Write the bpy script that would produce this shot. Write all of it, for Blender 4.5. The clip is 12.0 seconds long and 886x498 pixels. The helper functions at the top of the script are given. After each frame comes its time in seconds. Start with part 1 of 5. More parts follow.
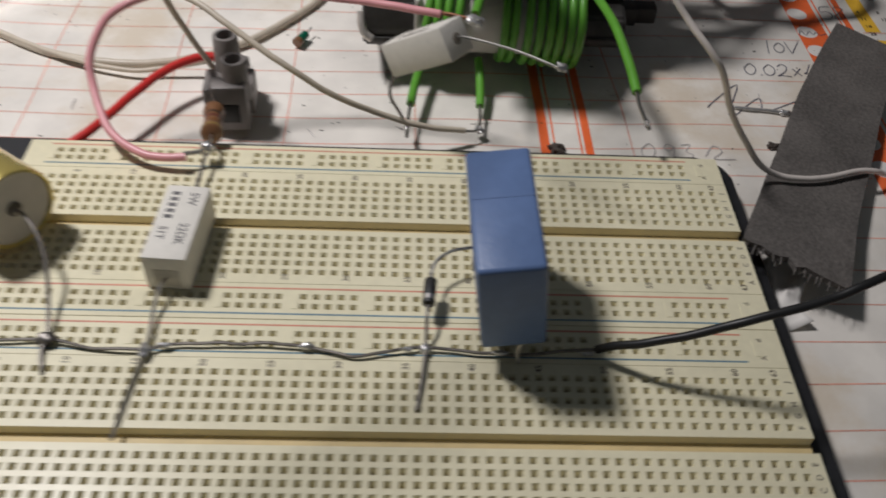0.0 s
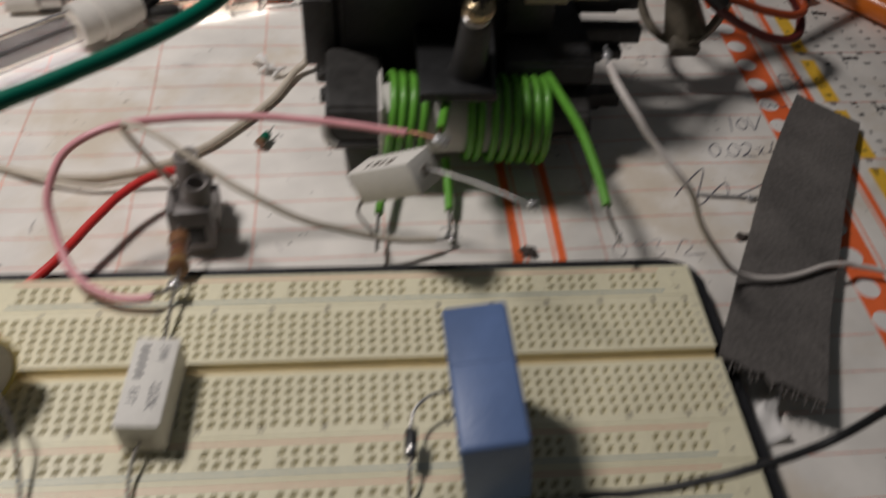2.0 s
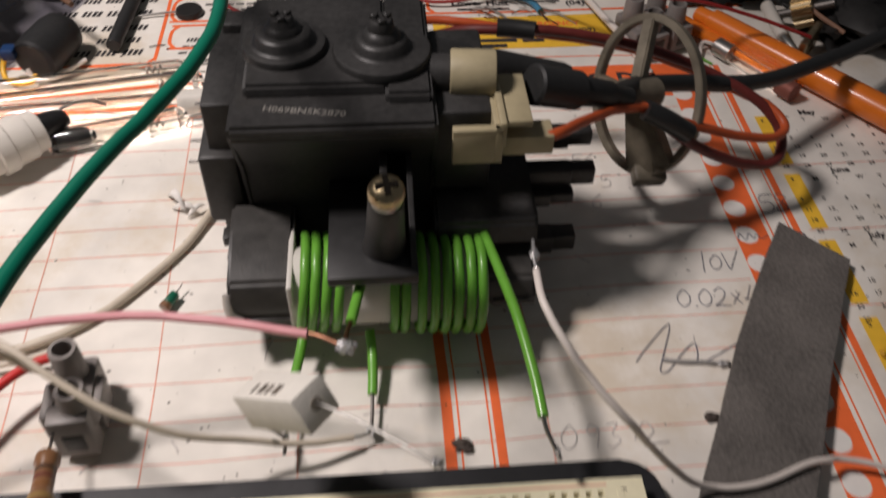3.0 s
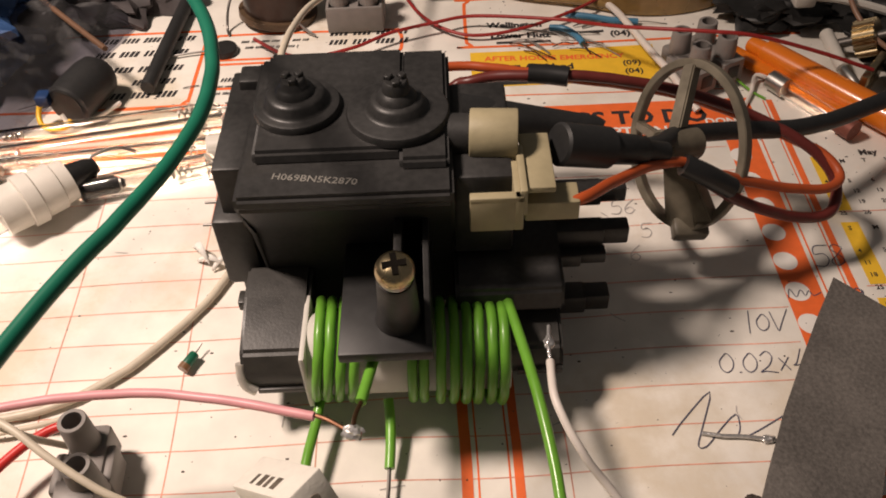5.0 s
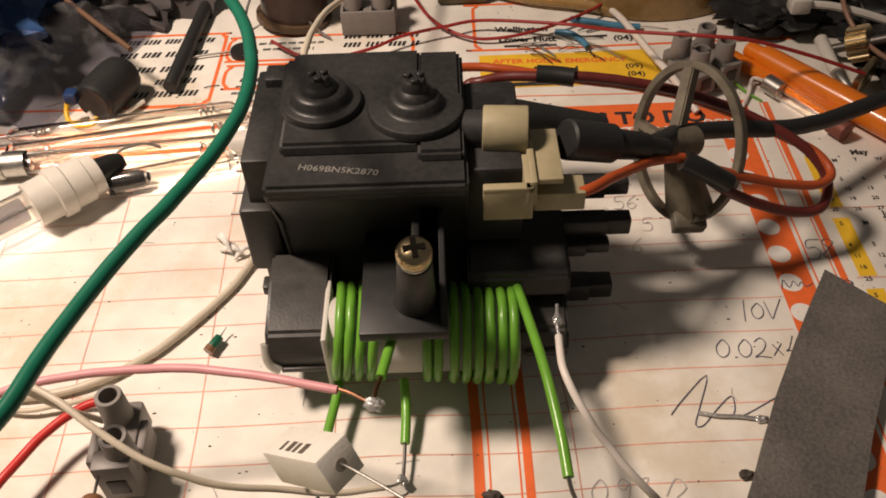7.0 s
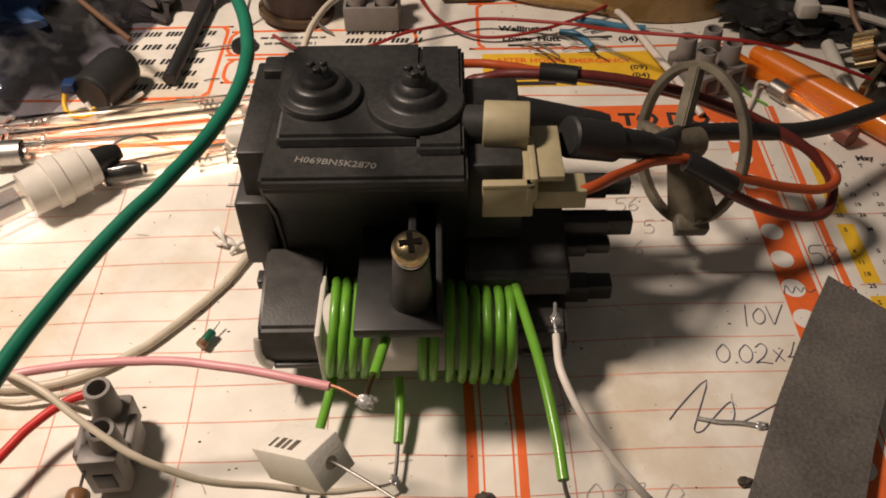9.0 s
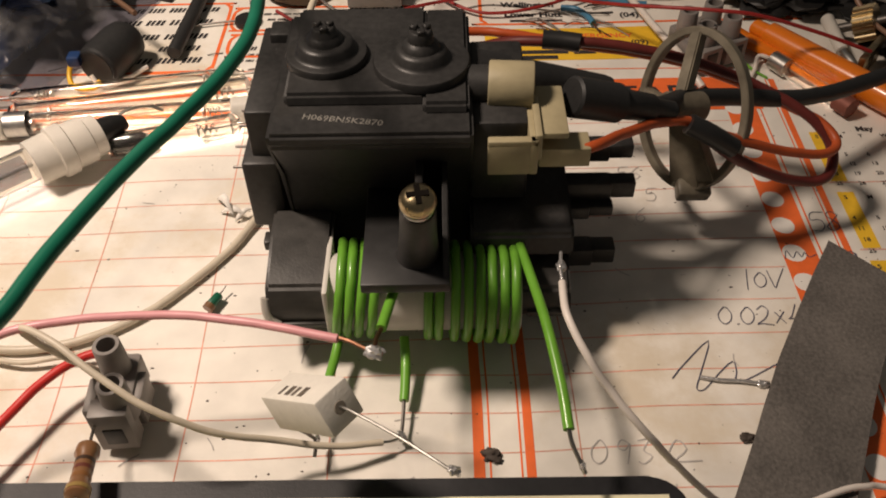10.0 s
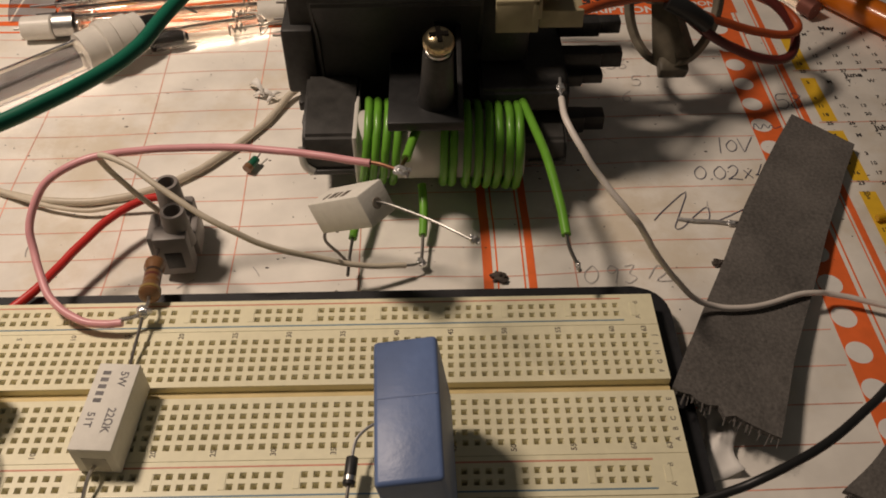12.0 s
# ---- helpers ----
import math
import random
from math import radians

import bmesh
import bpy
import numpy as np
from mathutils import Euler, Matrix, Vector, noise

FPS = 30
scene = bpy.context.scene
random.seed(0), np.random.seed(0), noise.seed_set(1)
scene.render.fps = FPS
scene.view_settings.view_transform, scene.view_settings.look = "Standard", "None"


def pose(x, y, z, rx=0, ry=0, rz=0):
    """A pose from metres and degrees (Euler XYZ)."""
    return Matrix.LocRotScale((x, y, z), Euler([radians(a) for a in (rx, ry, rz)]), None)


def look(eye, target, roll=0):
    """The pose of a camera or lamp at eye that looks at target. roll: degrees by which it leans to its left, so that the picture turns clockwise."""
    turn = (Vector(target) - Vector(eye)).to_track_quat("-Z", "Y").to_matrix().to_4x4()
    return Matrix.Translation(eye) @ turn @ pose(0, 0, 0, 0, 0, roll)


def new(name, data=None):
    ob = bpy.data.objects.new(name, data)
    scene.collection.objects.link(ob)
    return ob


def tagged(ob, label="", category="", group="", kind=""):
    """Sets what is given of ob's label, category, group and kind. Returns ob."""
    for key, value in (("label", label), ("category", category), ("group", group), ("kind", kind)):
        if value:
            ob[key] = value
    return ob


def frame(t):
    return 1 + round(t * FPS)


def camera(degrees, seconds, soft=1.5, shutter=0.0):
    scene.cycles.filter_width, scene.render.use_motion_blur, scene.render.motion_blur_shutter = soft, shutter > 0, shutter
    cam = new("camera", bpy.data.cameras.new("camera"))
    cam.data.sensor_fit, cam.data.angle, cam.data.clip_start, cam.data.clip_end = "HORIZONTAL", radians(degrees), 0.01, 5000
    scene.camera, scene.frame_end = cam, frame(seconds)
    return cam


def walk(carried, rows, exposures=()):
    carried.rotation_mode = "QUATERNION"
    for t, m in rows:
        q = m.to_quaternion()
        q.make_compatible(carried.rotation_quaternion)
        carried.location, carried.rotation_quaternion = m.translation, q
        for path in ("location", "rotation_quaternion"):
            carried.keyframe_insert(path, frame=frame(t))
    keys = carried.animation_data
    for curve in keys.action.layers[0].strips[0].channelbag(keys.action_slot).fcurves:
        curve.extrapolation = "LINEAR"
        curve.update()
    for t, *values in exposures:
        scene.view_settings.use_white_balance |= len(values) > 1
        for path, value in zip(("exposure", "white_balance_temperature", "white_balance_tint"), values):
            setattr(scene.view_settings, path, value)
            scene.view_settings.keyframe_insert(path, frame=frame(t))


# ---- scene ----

cam = camera(54.0, 12.0, soft=1.8, shutter=0.8)
PATH = [
    (0.0, (-0.07145, -0.13725, 0.14625), (-0.06305, 0.00203, 0.00297), 3.90),
    (0.5, (-0.09260, -0.14370, 0.15680), (-0.07990, -0.00539, 0.01289), 4.60),
    (1.0, (-0.10605, -0.14430, 0.15915), (-0.09055, -0.00618, 0.01533), 6.10),
    (1.5, (-0.09560, -0.13550, 0.16235), (-0.07930, 0.00242, 0.01843), 5.40),
    (2.0, (-0.07340, -0.11355, 0.16595), (-0.05709, 0.02411, 0.02179), 3.60),
    (2.5, (-0.05495, -0.08755, 0.17575), (-0.04064, 0.04940, 0.03070), 1.70),
    (3.0, (-0.04795, -0.06165, 0.17585), (-0.03475, 0.07592, 0.03128), 1.60),
    (3.5, (-0.04285, -0.04685, 0.17410), (-0.03745, 0.09103, 0.02932), -0.80),
    (5.5, (-0.03635, -0.04420, 0.18130), (-0.03845, 0.09428, 0.03702), -2.90),
    (6.0, (-0.03710, -0.04610, 0.18250), (-0.03920, 0.09259, 0.03841), -2.90),
    (6.5, (-0.03840, -0.04825, 0.18250), (-0.04030, 0.09064, 0.03861), -2.80),
    (7.0, (-0.03970, -0.05595, 0.18545), (-0.04170, 0.08330, 0.04190), -2.50),
    (9.0, (-0.03900, -0.05475, 0.18180), (-0.04120, 0.08515, 0.03890), -1.40),
    (9.5, (-0.04055, -0.05800, 0.18100), (-0.04255, 0.08175, 0.03794), -1.00),
    (10.0, (-0.04090, -0.06295, 0.17690), (-0.04260, 0.07676, 0.03379), -1.30),
    (10.5, (-0.04150, -0.06530, 0.17500), (-0.04300, 0.07349, 0.03101), -1.30),
    (11.0, (-0.04355, -0.08310, 0.17325), (-0.04415, 0.05508, 0.02867), -0.60),
    (11.5, (-0.04685, -0.10645, 0.17525), (-0.04665, 0.03179, 0.03072), -0.70),
    (12.0, (-0.04815, -0.11235, 0.17400), (-0.04715, 0.02589, 0.02947), -0.70),
]
EXPOSURES = [(0.0, -0.30, 5150, 5), (0.5, -0.64, 5150, 5), (1.0, -0.74, 5150, 5), (1.5, -0.76, 5200, 5), (2.0, -0.64, 5300, 6), (2.5, -0.32, 5450, 8), (3.0, -0.08, 5500, 10), (3.5, 0.09, 5700, 14), (5.5, 0.25, 6400, 13), (6.5, 0.22, 6500, 12), (9.5, 0.07, 6400, 10), (10.5, -0.06, 6450, 10), (11.5, -0.43, 6450, 10), (12.0, -0.52, 6500, 10)]
walk(cam, [(t, look(eye, target, roll)) for t, eye, target, roll in PATH], EXPOSURES)

# ---- light ----
scene.view_settings.exposure = 0.0
world = bpy.data.worlds.new("room_air")
world.use_nodes = True
world.node_tree.nodes["Background"].inputs[0].default_value = (1.0, 0.9, 0.78, 1)
world.node_tree.nodes["Background"].inputs[1].default_value = 0.064
scene.world = world
# shaded desk lamp: the shade narrows the light towards the sides
bulb = bpy.data.lights.new("desk_lamp_bulb", "SPOT")
bulb.spot_size, bulb.spot_blend = radians(82), 1.0
bulb.energy, bulb.shadow_soft_size, bulb.color = 14.6, 0.042, (1.0, 0.81, 0.66)
lamp_ob = new("desk_lamp_bulb", bulb)
lamp_ob.matrix_world = look((-0.320, 0.114, 0.500), (-0.194, 0.082, 0.0))

MM = 0.001
rnd = random.Random(7)


# ---- materials ----
def mat(name, colour, rough=0.5, metal=0.0, vary=0.15, scale=300.0, bump=0.0, bump_scale=900.0, coarse=40.0, stain=None, stain_at=0.62, clear=0.0,
        trans=0.0, ior=1.45, per_piece=0.0, spec=0.5):
    m = bpy.data.materials.new(name)
    m.use_nodes = True
    nt = m.node_tree
    n, ln = nt.nodes, nt.links
    b = n["Principled BSDF"]
    b.inputs["Metallic"].default_value = metal
    b.inputs["IOR"].default_value = ior
    b.inputs["Coat Weight"].default_value = clear
    b.inputs["Coat Roughness"].default_value = 0.12
    b.inputs["Transmission Weight"].default_value = trans
    b.inputs["Specular IOR Level"].default_value = spec
    co = n.new("ShaderNodeTexCoord")
    fine, big = n.new("ShaderNodeTexNoise"), n.new("ShaderNodeTexNoise")
    fine.inputs["Scale"].default_value, fine.inputs["Detail"].default_value = scale, 5
    big.inputs["Scale"].default_value, big.inputs["Detail"].default_value = coarse, 4
    for t in (fine, big):
        ln.new(co.outputs["Object"], t.inputs["Vector"])
    add = n.new("ShaderNodeMath"); add.operation = "ADD"
    ln.new(fine.outputs["Fac"], add.inputs[0]); ln.new(big.outputs["Fac"], add.inputs[1])
    rng = n.new("ShaderNodeMapRange")
    rng.inputs["From Min"].default_value, rng.inputs["From Max"].default_value = 0.7, 1.3
    rng.inputs["To Min"].default_value, rng.inputs["To Max"].default_value = 1 - vary, 1 + vary
    ln.new(add.outputs[0], rng.inputs["Value"])
    mul = n.new("ShaderNodeMix"); mul.data_type, mul.blend_type = "RGBA", "MULTIPLY"
    mul.inputs[0].default_value = 1
    mul.inputs[6].default_value = (*colour, 1)
    ln.new(rng.outputs[0], mul.inputs[7])
    out = mul.outputs[2]
    if per_piece:
        info = n.new("ShaderNodeObjectInfo")
        hsv = n.new("ShaderNodeHueSaturation")
        r2 = n.new("ShaderNodeMapRange")
        r2.inputs["To Min"].default_value, r2.inputs["To Max"].default_value = 1 - per_piece, 1 + per_piece
        ln.new(info.outputs["Random"], r2.inputs["Value"]); ln.new(r2.outputs[0], hsv.inputs["Value"])
        ln.new(out, hsv.inputs["Color"]); out = hsv.outputs[0]
    if stain:
        sn = n.new("ShaderNodeTexNoise"); sn.inputs["Scale"].default_value, sn.inputs["Detail"].default_value = coarse * 0.7, 7
        sn.inputs["Roughness"].default_value = 0.65
        ln.new(co.outputs["Object"], sn.inputs["Vector"])
        sr = n.new("ShaderNodeMapRange"); sr.interpolation_type = "SMOOTHSTEP"
        sr.inputs["From Min"].default_value, sr.inputs["From Max"].default_value = stain_at, stain_at + 0.16
        ln.new(sn.outputs["Fac"], sr.inputs["Value"])
        mx = n.new("ShaderNodeMix"); mx.data_type = "RGBA"
        ln.new(sr.outputs[0], mx.inputs[0]); ln.new(out, mx.inputs[6]); mx.inputs[7].default_value = (*stain, 1)
        out = mx.outputs[2]
    ln.new(out, b.inputs["Base Color"])
    rr = n.new("ShaderNodeMapRange")
    rr.inputs["From Min"].default_value, rr.inputs["From Max"].default_value = 0.3, 0.7
    rr.inputs["To Min"].default_value, rr.inputs["To Max"].default_value = max(0.02, rough - 0.1), min(1, rough + 0.1)
    ln.new(big.outputs["Fac"], rr.inputs["Value"]); ln.new(rr.outputs[0], b.inputs["Roughness"])
    if bump:
        bt = n.new("ShaderNodeTexNoise"); bt.inputs["Scale"].default_value, bt.inputs["Detail"].default_value = bump_scale, 4
        ln.new(co.outputs["Object"], bt.inputs["Vector"])
        bp = n.new("ShaderNodeBump"); bp.inputs["Strength"].default_value, bp.inputs["Distance"].default_value = bump, 0.0004
        ln.new(bt.outputs["Fac"], bp.inputs["Height"]); ln.new(bp.outputs[0], b.inputs["Normal"])
    return m


PAPER = mat("planner_paper", (0.78, 0.74, 0.67), 0.75, vary=0.12, scale=90, bump=0.4, bump_scale=260, coarse=22, stain=(0.67, 0.59, 0.47), stain_at=0.5)
RED_INK = mat("red_ink", (0.7, 0.31, 0.22), 0.7, vary=0.35, scale=300)
ORANGE_INK = mat("orange_ink", (0.85, 0.16, 0.035), 0.6, vary=0.1, scale=300)
YELLOW_INK = mat("yellow_ink", (0.85, 0.52, 0.03), 0.6, vary=0.08)
BLACK_INK = mat("black_ink", (0.03, 0.028, 0.03), 0.6)
WHITE_INK = mat("unprinted_paper", (0.8, 0.77, 0.72), 0.75, vary=0.05)
PEN_INK = mat("biro_ink", (0.07, 0.07, 0.11), 0.6, vary=0.4, scale=900)
PENCIL = mat("pencil_line", (0.45, 0.42, 0.4), 0.7, vary=0.3)
CREAM = mat("cream_abs", (0.775, 0.725, 0.51), 0.36, vary=0.06, scale=500, bump=0.05, bump_scale=1600, coarse=30, stain=(0.52, 0.42, 0.25), stain_at=0.66)
# contacts at the socket floors, near-black: the hole's shade is in the colour
SHADED_CONTACT = mat("shaded_contact_metal", (0.07, 0.06, 0.05), 0.5, metal=0.3)
RAIL_RED = mat("rail_red", (0.6, 0.24, 0.16), 0.5)
RAIL_BLUE = mat("rail_blue", (0.13, 0.23, 0.3), 0.5)
BOARD_INK = mat("board_ink", (0.1, 0.08, 0.06), 0.6, vary=0.4)
PLATE = mat("black_painted_steel", (0.02, 0.02, 0.022), 0.45, vary=0.2, scale=600, bump=0.12, bump_scale=2500)
ORANGE_PRINT = mat("orange_print", (0.6, 0.2, 0.06), 0.6, vary=0.3)
BLACK_ABS = mat("black_abs", (0.0265, 0.0257, 0.025), 0.45, vary=0.35, scale=700, bump=0.07, bump_scale=2200, stain=(0.034, 0.031, 0.027), stain_at=0.56)
BLACK_RUBBER = mat("black_rubber", (0.021, 0.021, 0.021), 0.5, vary=0.2, scale=700, bump=0.1)
FERRITE = mat("ferrite", (0.036, 0.034, 0.031), 0.38, vary=0.4, bump=0.08, bump_scale=1500, stain=(0.06, 0.053, 0.044), stain_at=0.6)
STEEL = mat("tinned_steel", (0.5, 0.48, 0.45), 0.36, metal=1.0, vary=0.15, scale=900)
DULL_TIN = mat("dull_tinned_wire", (0.32, 0.31, 0.29), 0.42, metal=1.0, vary=0.25, scale=900)
OLD_WIRE = mat("oxidised_wire", (0.2, 0.185, 0.17), 0.45, metal=0.85, vary=0.35, scale=800)
SOLDER = mat("solder", (0.62, 0.61, 0.6), 0.32, metal=0.75, vary=0.3, scale=900, bump=0.4, bump_scale=1500)
COPPER = mat("copper", (0.2, 0.1, 0.06), 0.4, metal=0.9, vary=0.3, scale=900)
BRASS = mat("zinc_brass", (0.5, 0.4, 0.24), 0.32, metal=1.0, vary=0.2, scale=700)
GREEN_PVC = mat("green_pvc", (0.14, 0.36, 0.035), 0.36, vary=0.1, scale=250, clear=0.15)
DKGREEN_PVC = mat("dark_green_pvc", (0.01, 0.15, 0.09), 0.33, vary=0.1, scale=250, clear=0.2)
PINK_PVC = mat("pink_pvc", (0.72, 0.34, 0.36), 0.4, vary=0.08, scale=250)
RED_PVC = mat("red_pvc", (0.55, 0.03, 0.025), 0.36, vary=0.1, clear=0.1)
TAN_PVC = mat("tan_pvc", (0.6, 0.53, 0.42), 0.45, vary=0.12, scale=300, stain=(0.32, 0.25, 0.17), stain_at=0.63)
WHITE_PVC = mat("white_pvc", (0.72, 0.66, 0.6), 0.42, vary=0.08, stain=(0.5, 0.42, 0.34), stain_at=0.66)
BLACK_PVC = mat("black_pvc", (0.018, 0.018, 0.018), 0.4, vary=0.2)
ORANGE_PVC = mat("orange_pvc", (0.44, 0.08, 0.02), 0.38, vary=0.1)
MAROON_PVC = mat("maroon_pvc", (0.12, 0.022, 0.018), 0.38, vary=0.15)
DULL_RED_PVC = mat("dull_red_pvc", (0.3, 0.022, 0.02), 0.4, vary=0.15)
BLUE_PVC = mat("blue_pvc", (0.06, 0.2, 0.33), 0.4)
YELLOW_PVC = mat("yellow_pvc", (0.7, 0.4, 0.02), 0.4)
BOBBIN = mat("bobbin_nylon", (0.62, 0.59, 0.54), 0.5, vary=0.06)
BEIGE = mat("beige_nylon", (0.36, 0.31, 0.19), 0.45, vary=0.12, scale=300, bump=0.1, stain=(0.3, 0.25, 0.16), stain_at=0.64)
GREY_NYLON = mat("grey_nylon", (0.22, 0.2, 0.185), 0.5, vary=0.1, scale=300, bump=0.08)
RING_GREY = mat("ring_nylon", (0.15, 0.13, 0.095), 0.42, vary=0.35, scale=250, coarse=90, bump=0.15)
BLUE_BOX = mat("blue_epoxy", (0.13, 0.193, 0.375), 0.45, vary=0.07, scale=350, bump=0.12, bump_scale=800)
CERAMIC = mat("white_ceramic", (0.72, 0.69, 0.62), 0.65, vary=0.06, scale=500, bump=0.2, bump_scale=1400)
GOLD_FOIL = mat("gold_sleeve", (0.74, 0.6, 0.17), 0.24, metal=0.62, vary=0.12, scale=60, clear=0.7, bump=0.12, bump_scale=160)
CAP_SEAL = mat("cap_end_card", (0.5, 0.47, 0.42), 0.6, vary=0.1)
RED_MARK = mat("red_mark", (0.55, 0.08, 0.03), 0.5)
BROWN_RES = mat("brown_lacquer", (0.2, 0.1, 0.045), 0.35, vary=0.12, clear=0.3)
RED_POST = mat("red_plastic", (0.17, 0.009, 0.009), 0.35, vary=0.1, clear=0.2)
CARD = mat("grey_card", (0.118, 0.107, 0.097), 0.85, vary=0.36, scale=1100, bump=0.8, bump_scale=900, coarse=60, stain=(0.08, 0.072, 0.064), stain_at=0.55)
GLASS = mat("clear_glass", (0.9, 0.88, 0.84), 0.04, vary=0.0, trans=1.0)
ORANGE_PLASTIC = mat("orange_plastic", (0.75, 0.19, 0.01), 0.3, vary=0.05, clear=0.4)
TAPE = mat("amber_tape", (0.45, 0.28, 0.1), 0.25, vary=0.15, trans=0.35, clear=0.3)
BLUE_BAG = mat("blue_bag", (0.04, 0.09, 0.22), 0.35, vary=0.25, scale=80)
FILM = None
GLOSSY_BLACK = mat("glossy_black_plastic", (0.014, 0.014, 0.014), 0.42, vary=0.3, scale=500)
WHITE_PLASTIC = mat("white_plastic", (0.67, 0.635, 0.57), 0.4, vary=0.06)
BROWN_CASE = mat("brown_case", (0.05, 0.03, 0.022), 0.3, vary=0.2)
DARK_STUFF = mat("dark_clutter", (0.02, 0.019, 0.018), 0.5, vary=0.3)
DIRT = mat("dirt", (0.07, 0.055, 0.045), 0.8, vary=0.4)
TABLE_WOOD = mat("table_wood", (0.16, 0.1, 0.06), 0.5, vary=0.25, scale=60, bump=0.1)


def film_material(name, low, high):
    """Thin clear plastic: mostly see-through, with milky creases and a sheen."""
    m = mat(name, (0.5, 0.49, 0.48), 0.1, vary=0.2, bump=0.6, bump_scale=90)
    nt = m.node_tree
    n, ln = nt.nodes, nt.links
    tr, mx, no, mr = n.new("ShaderNodeBsdfTransparent"), n.new("ShaderNodeMixShader"), n.new("ShaderNodeTexNoise"), n.new("ShaderNodeMapRange")
    tr.inputs[0].default_value = (0.64, 0.64, 0.68, 1)
    no.inputs["Scale"].default_value, no.inputs["Detail"].default_value, no.inputs["Distortion"].default_value = 60, 6, 1.5
    mr.inputs["From Min"].default_value, mr.inputs["From Max"].default_value = 0.5, 0.72
    mr.inputs["To Min"].default_value, mr.inputs["To Max"].default_value = low, high
    ln.new(n["Texture Coordinate"].outputs["Object"], no.inputs["Vector"])
    ln.new(no.outputs["Fac"], mr.inputs["Value"]); ln.new(mr.outputs[0], mx.inputs[0])
    ln.new(tr.outputs[0], mx.inputs[1]); ln.new(n["Principled BSDF"].outputs[0], mx.inputs[2])
    ln.new(mx.outputs[0], n["Material Output"].inputs["Surface"])
    return m


FILM = film_material("clear_film", 0.04, 0.2)
YELLOWED = mat("yellowed_abs", (0.62, 0.5, 0.25), 0.5, vary=0.12, scale=200, stain=(0.42, 0.32, 0.15), stain_at=0.6)


# ---- mesh helpers, all in millimetres of the world ----
ORIGIN = {}


def thing(name, at, label, category, group="", kind=""):
    e = new(name)
    e.empty_display_size = 0.01
    e.location = Vector(at) * MM
    ORIGIN[e] = Vector(at)
    return tagged(e, label, category, group, kind)


def part(name, bm, material, parent=None, label="", smooth=True, kind=""):
    bmesh.ops.recalc_face_normals(bm, faces=bm.faces)
    o = ORIGIN[parent] if parent else Vector((0, 0, 0))
    for v in bm.verts:
        v.co = (v.co - o) * MM
    me = bpy.data.meshes.new(name)
    bm.to_mesh(me)
    bm.free()
    me.materials.append(material)
    if smooth:
        me.shade_smooth()
        me.set_sharp_from_angle(angle=radians(38))
    ob = new(name, me)
    if parent:
        ob.parent = parent
        ORIGIN[ob] = o
    else:
        ORIGIN[ob] = Vector((0, 0, 0))
    if label:
        ob["label"] = label
    if kind:
        ob["kind"] = kind
    return ob


def single(name, bm, material, label, category, group="", kind="", smooth=True):
    return tagged(part(name, bm, material, None, "", smooth), label, category, group, kind)


def box(x0, x1, y0, y1, z0, z1, bevel=0.0, bm=None, m=None, seg=2):
    b = bmesh.new()
    bmesh.ops.create_cube(b, size=1)
    for v in b.verts:
        v.co = Vector(((x0 + x1) / 2 + v.co.x * (x1 - x0), (y0 + y1) / 2 + v.co.y * (y1 - y0), (z0 + z1) / 2 + v.co.z * (z1 - z0)))
    if bevel:
        bmesh.ops.bevel(b, geom=list(b.edges), offset=bevel, segments=seg, profile=0.5, affect="EDGES")
    return merge(bm, b, m)


def merge(bm, b, m=None):
    if m is not None:
        bmesh.ops.transform(b, matrix=m, verts=b.verts)
    if bm is None:
        return b
    me = bpy.data.meshes.new("tmp")
    b.to_mesh(me)
    b.free()
    bm.from_mesh(me)
    bpy.data.meshes.remove(me)
    return bm


def frame_of(d):
    d = Vector(d).normalized()
    u = d.cross(Vector((0, 0, 1)))
    if u.length < 1e-4:
        u = Vector((1, 0, 0))
    u.normalize()
    return u, d.cross(u).normalized(), d


def lathe(profile, p0, axis, seg=28, bm=None):
    """profile: (distance along axis, radius), swept round the axis from p0."""
    b = bm or bmesh.new()
    u, w, d = frame_of(axis)
    p0 = Vector(p0)
    rings = []
    for a, r in profile:
        c = p0 + d * a
        if r < 1e-6:
            rings.append([b.verts.new(c)])
        else:
            rings.append([b.verts.new(c + (u * math.cos(k * 2 * math.pi / seg) + w * math.sin(k * 2 * math.pi / seg)) * r) for k in range(seg)])
    for r0, r1 in zip(rings, rings[1:]):
        for k in range(seg):
            q = [r0[k % len(r0)], r0[(k + 1) % len(r0)], r1[(k + 1) % len(r1)], r1[k % len(r1)]]
            q = list(dict.fromkeys(q))
            if len(q) > 2:
                b.faces.new(q)
    for r in (rings[0], rings[-1]):
        if len(r) > 2:
            b.faces.new(r)
    return b


def cyl(p0, p1, r0, r1=None, seg=24, bevel=0.0, bm=None):
    d = Vector(p1) - Vector(p0)
    L, r1 = d.length, r0 if r1 is None else r1
    prof = [(0, r0), (L, r1)] if not bevel else [(0, r0 - bevel), (bevel * 0.3, r0 - bevel * 0.3), (bevel, r0), (L - bevel, r1), (L - bevel * 0.3, r1 - bevel * 0.3), (L, r1 - bevel)]
    return lathe(prof, p0, d, seg, bm)


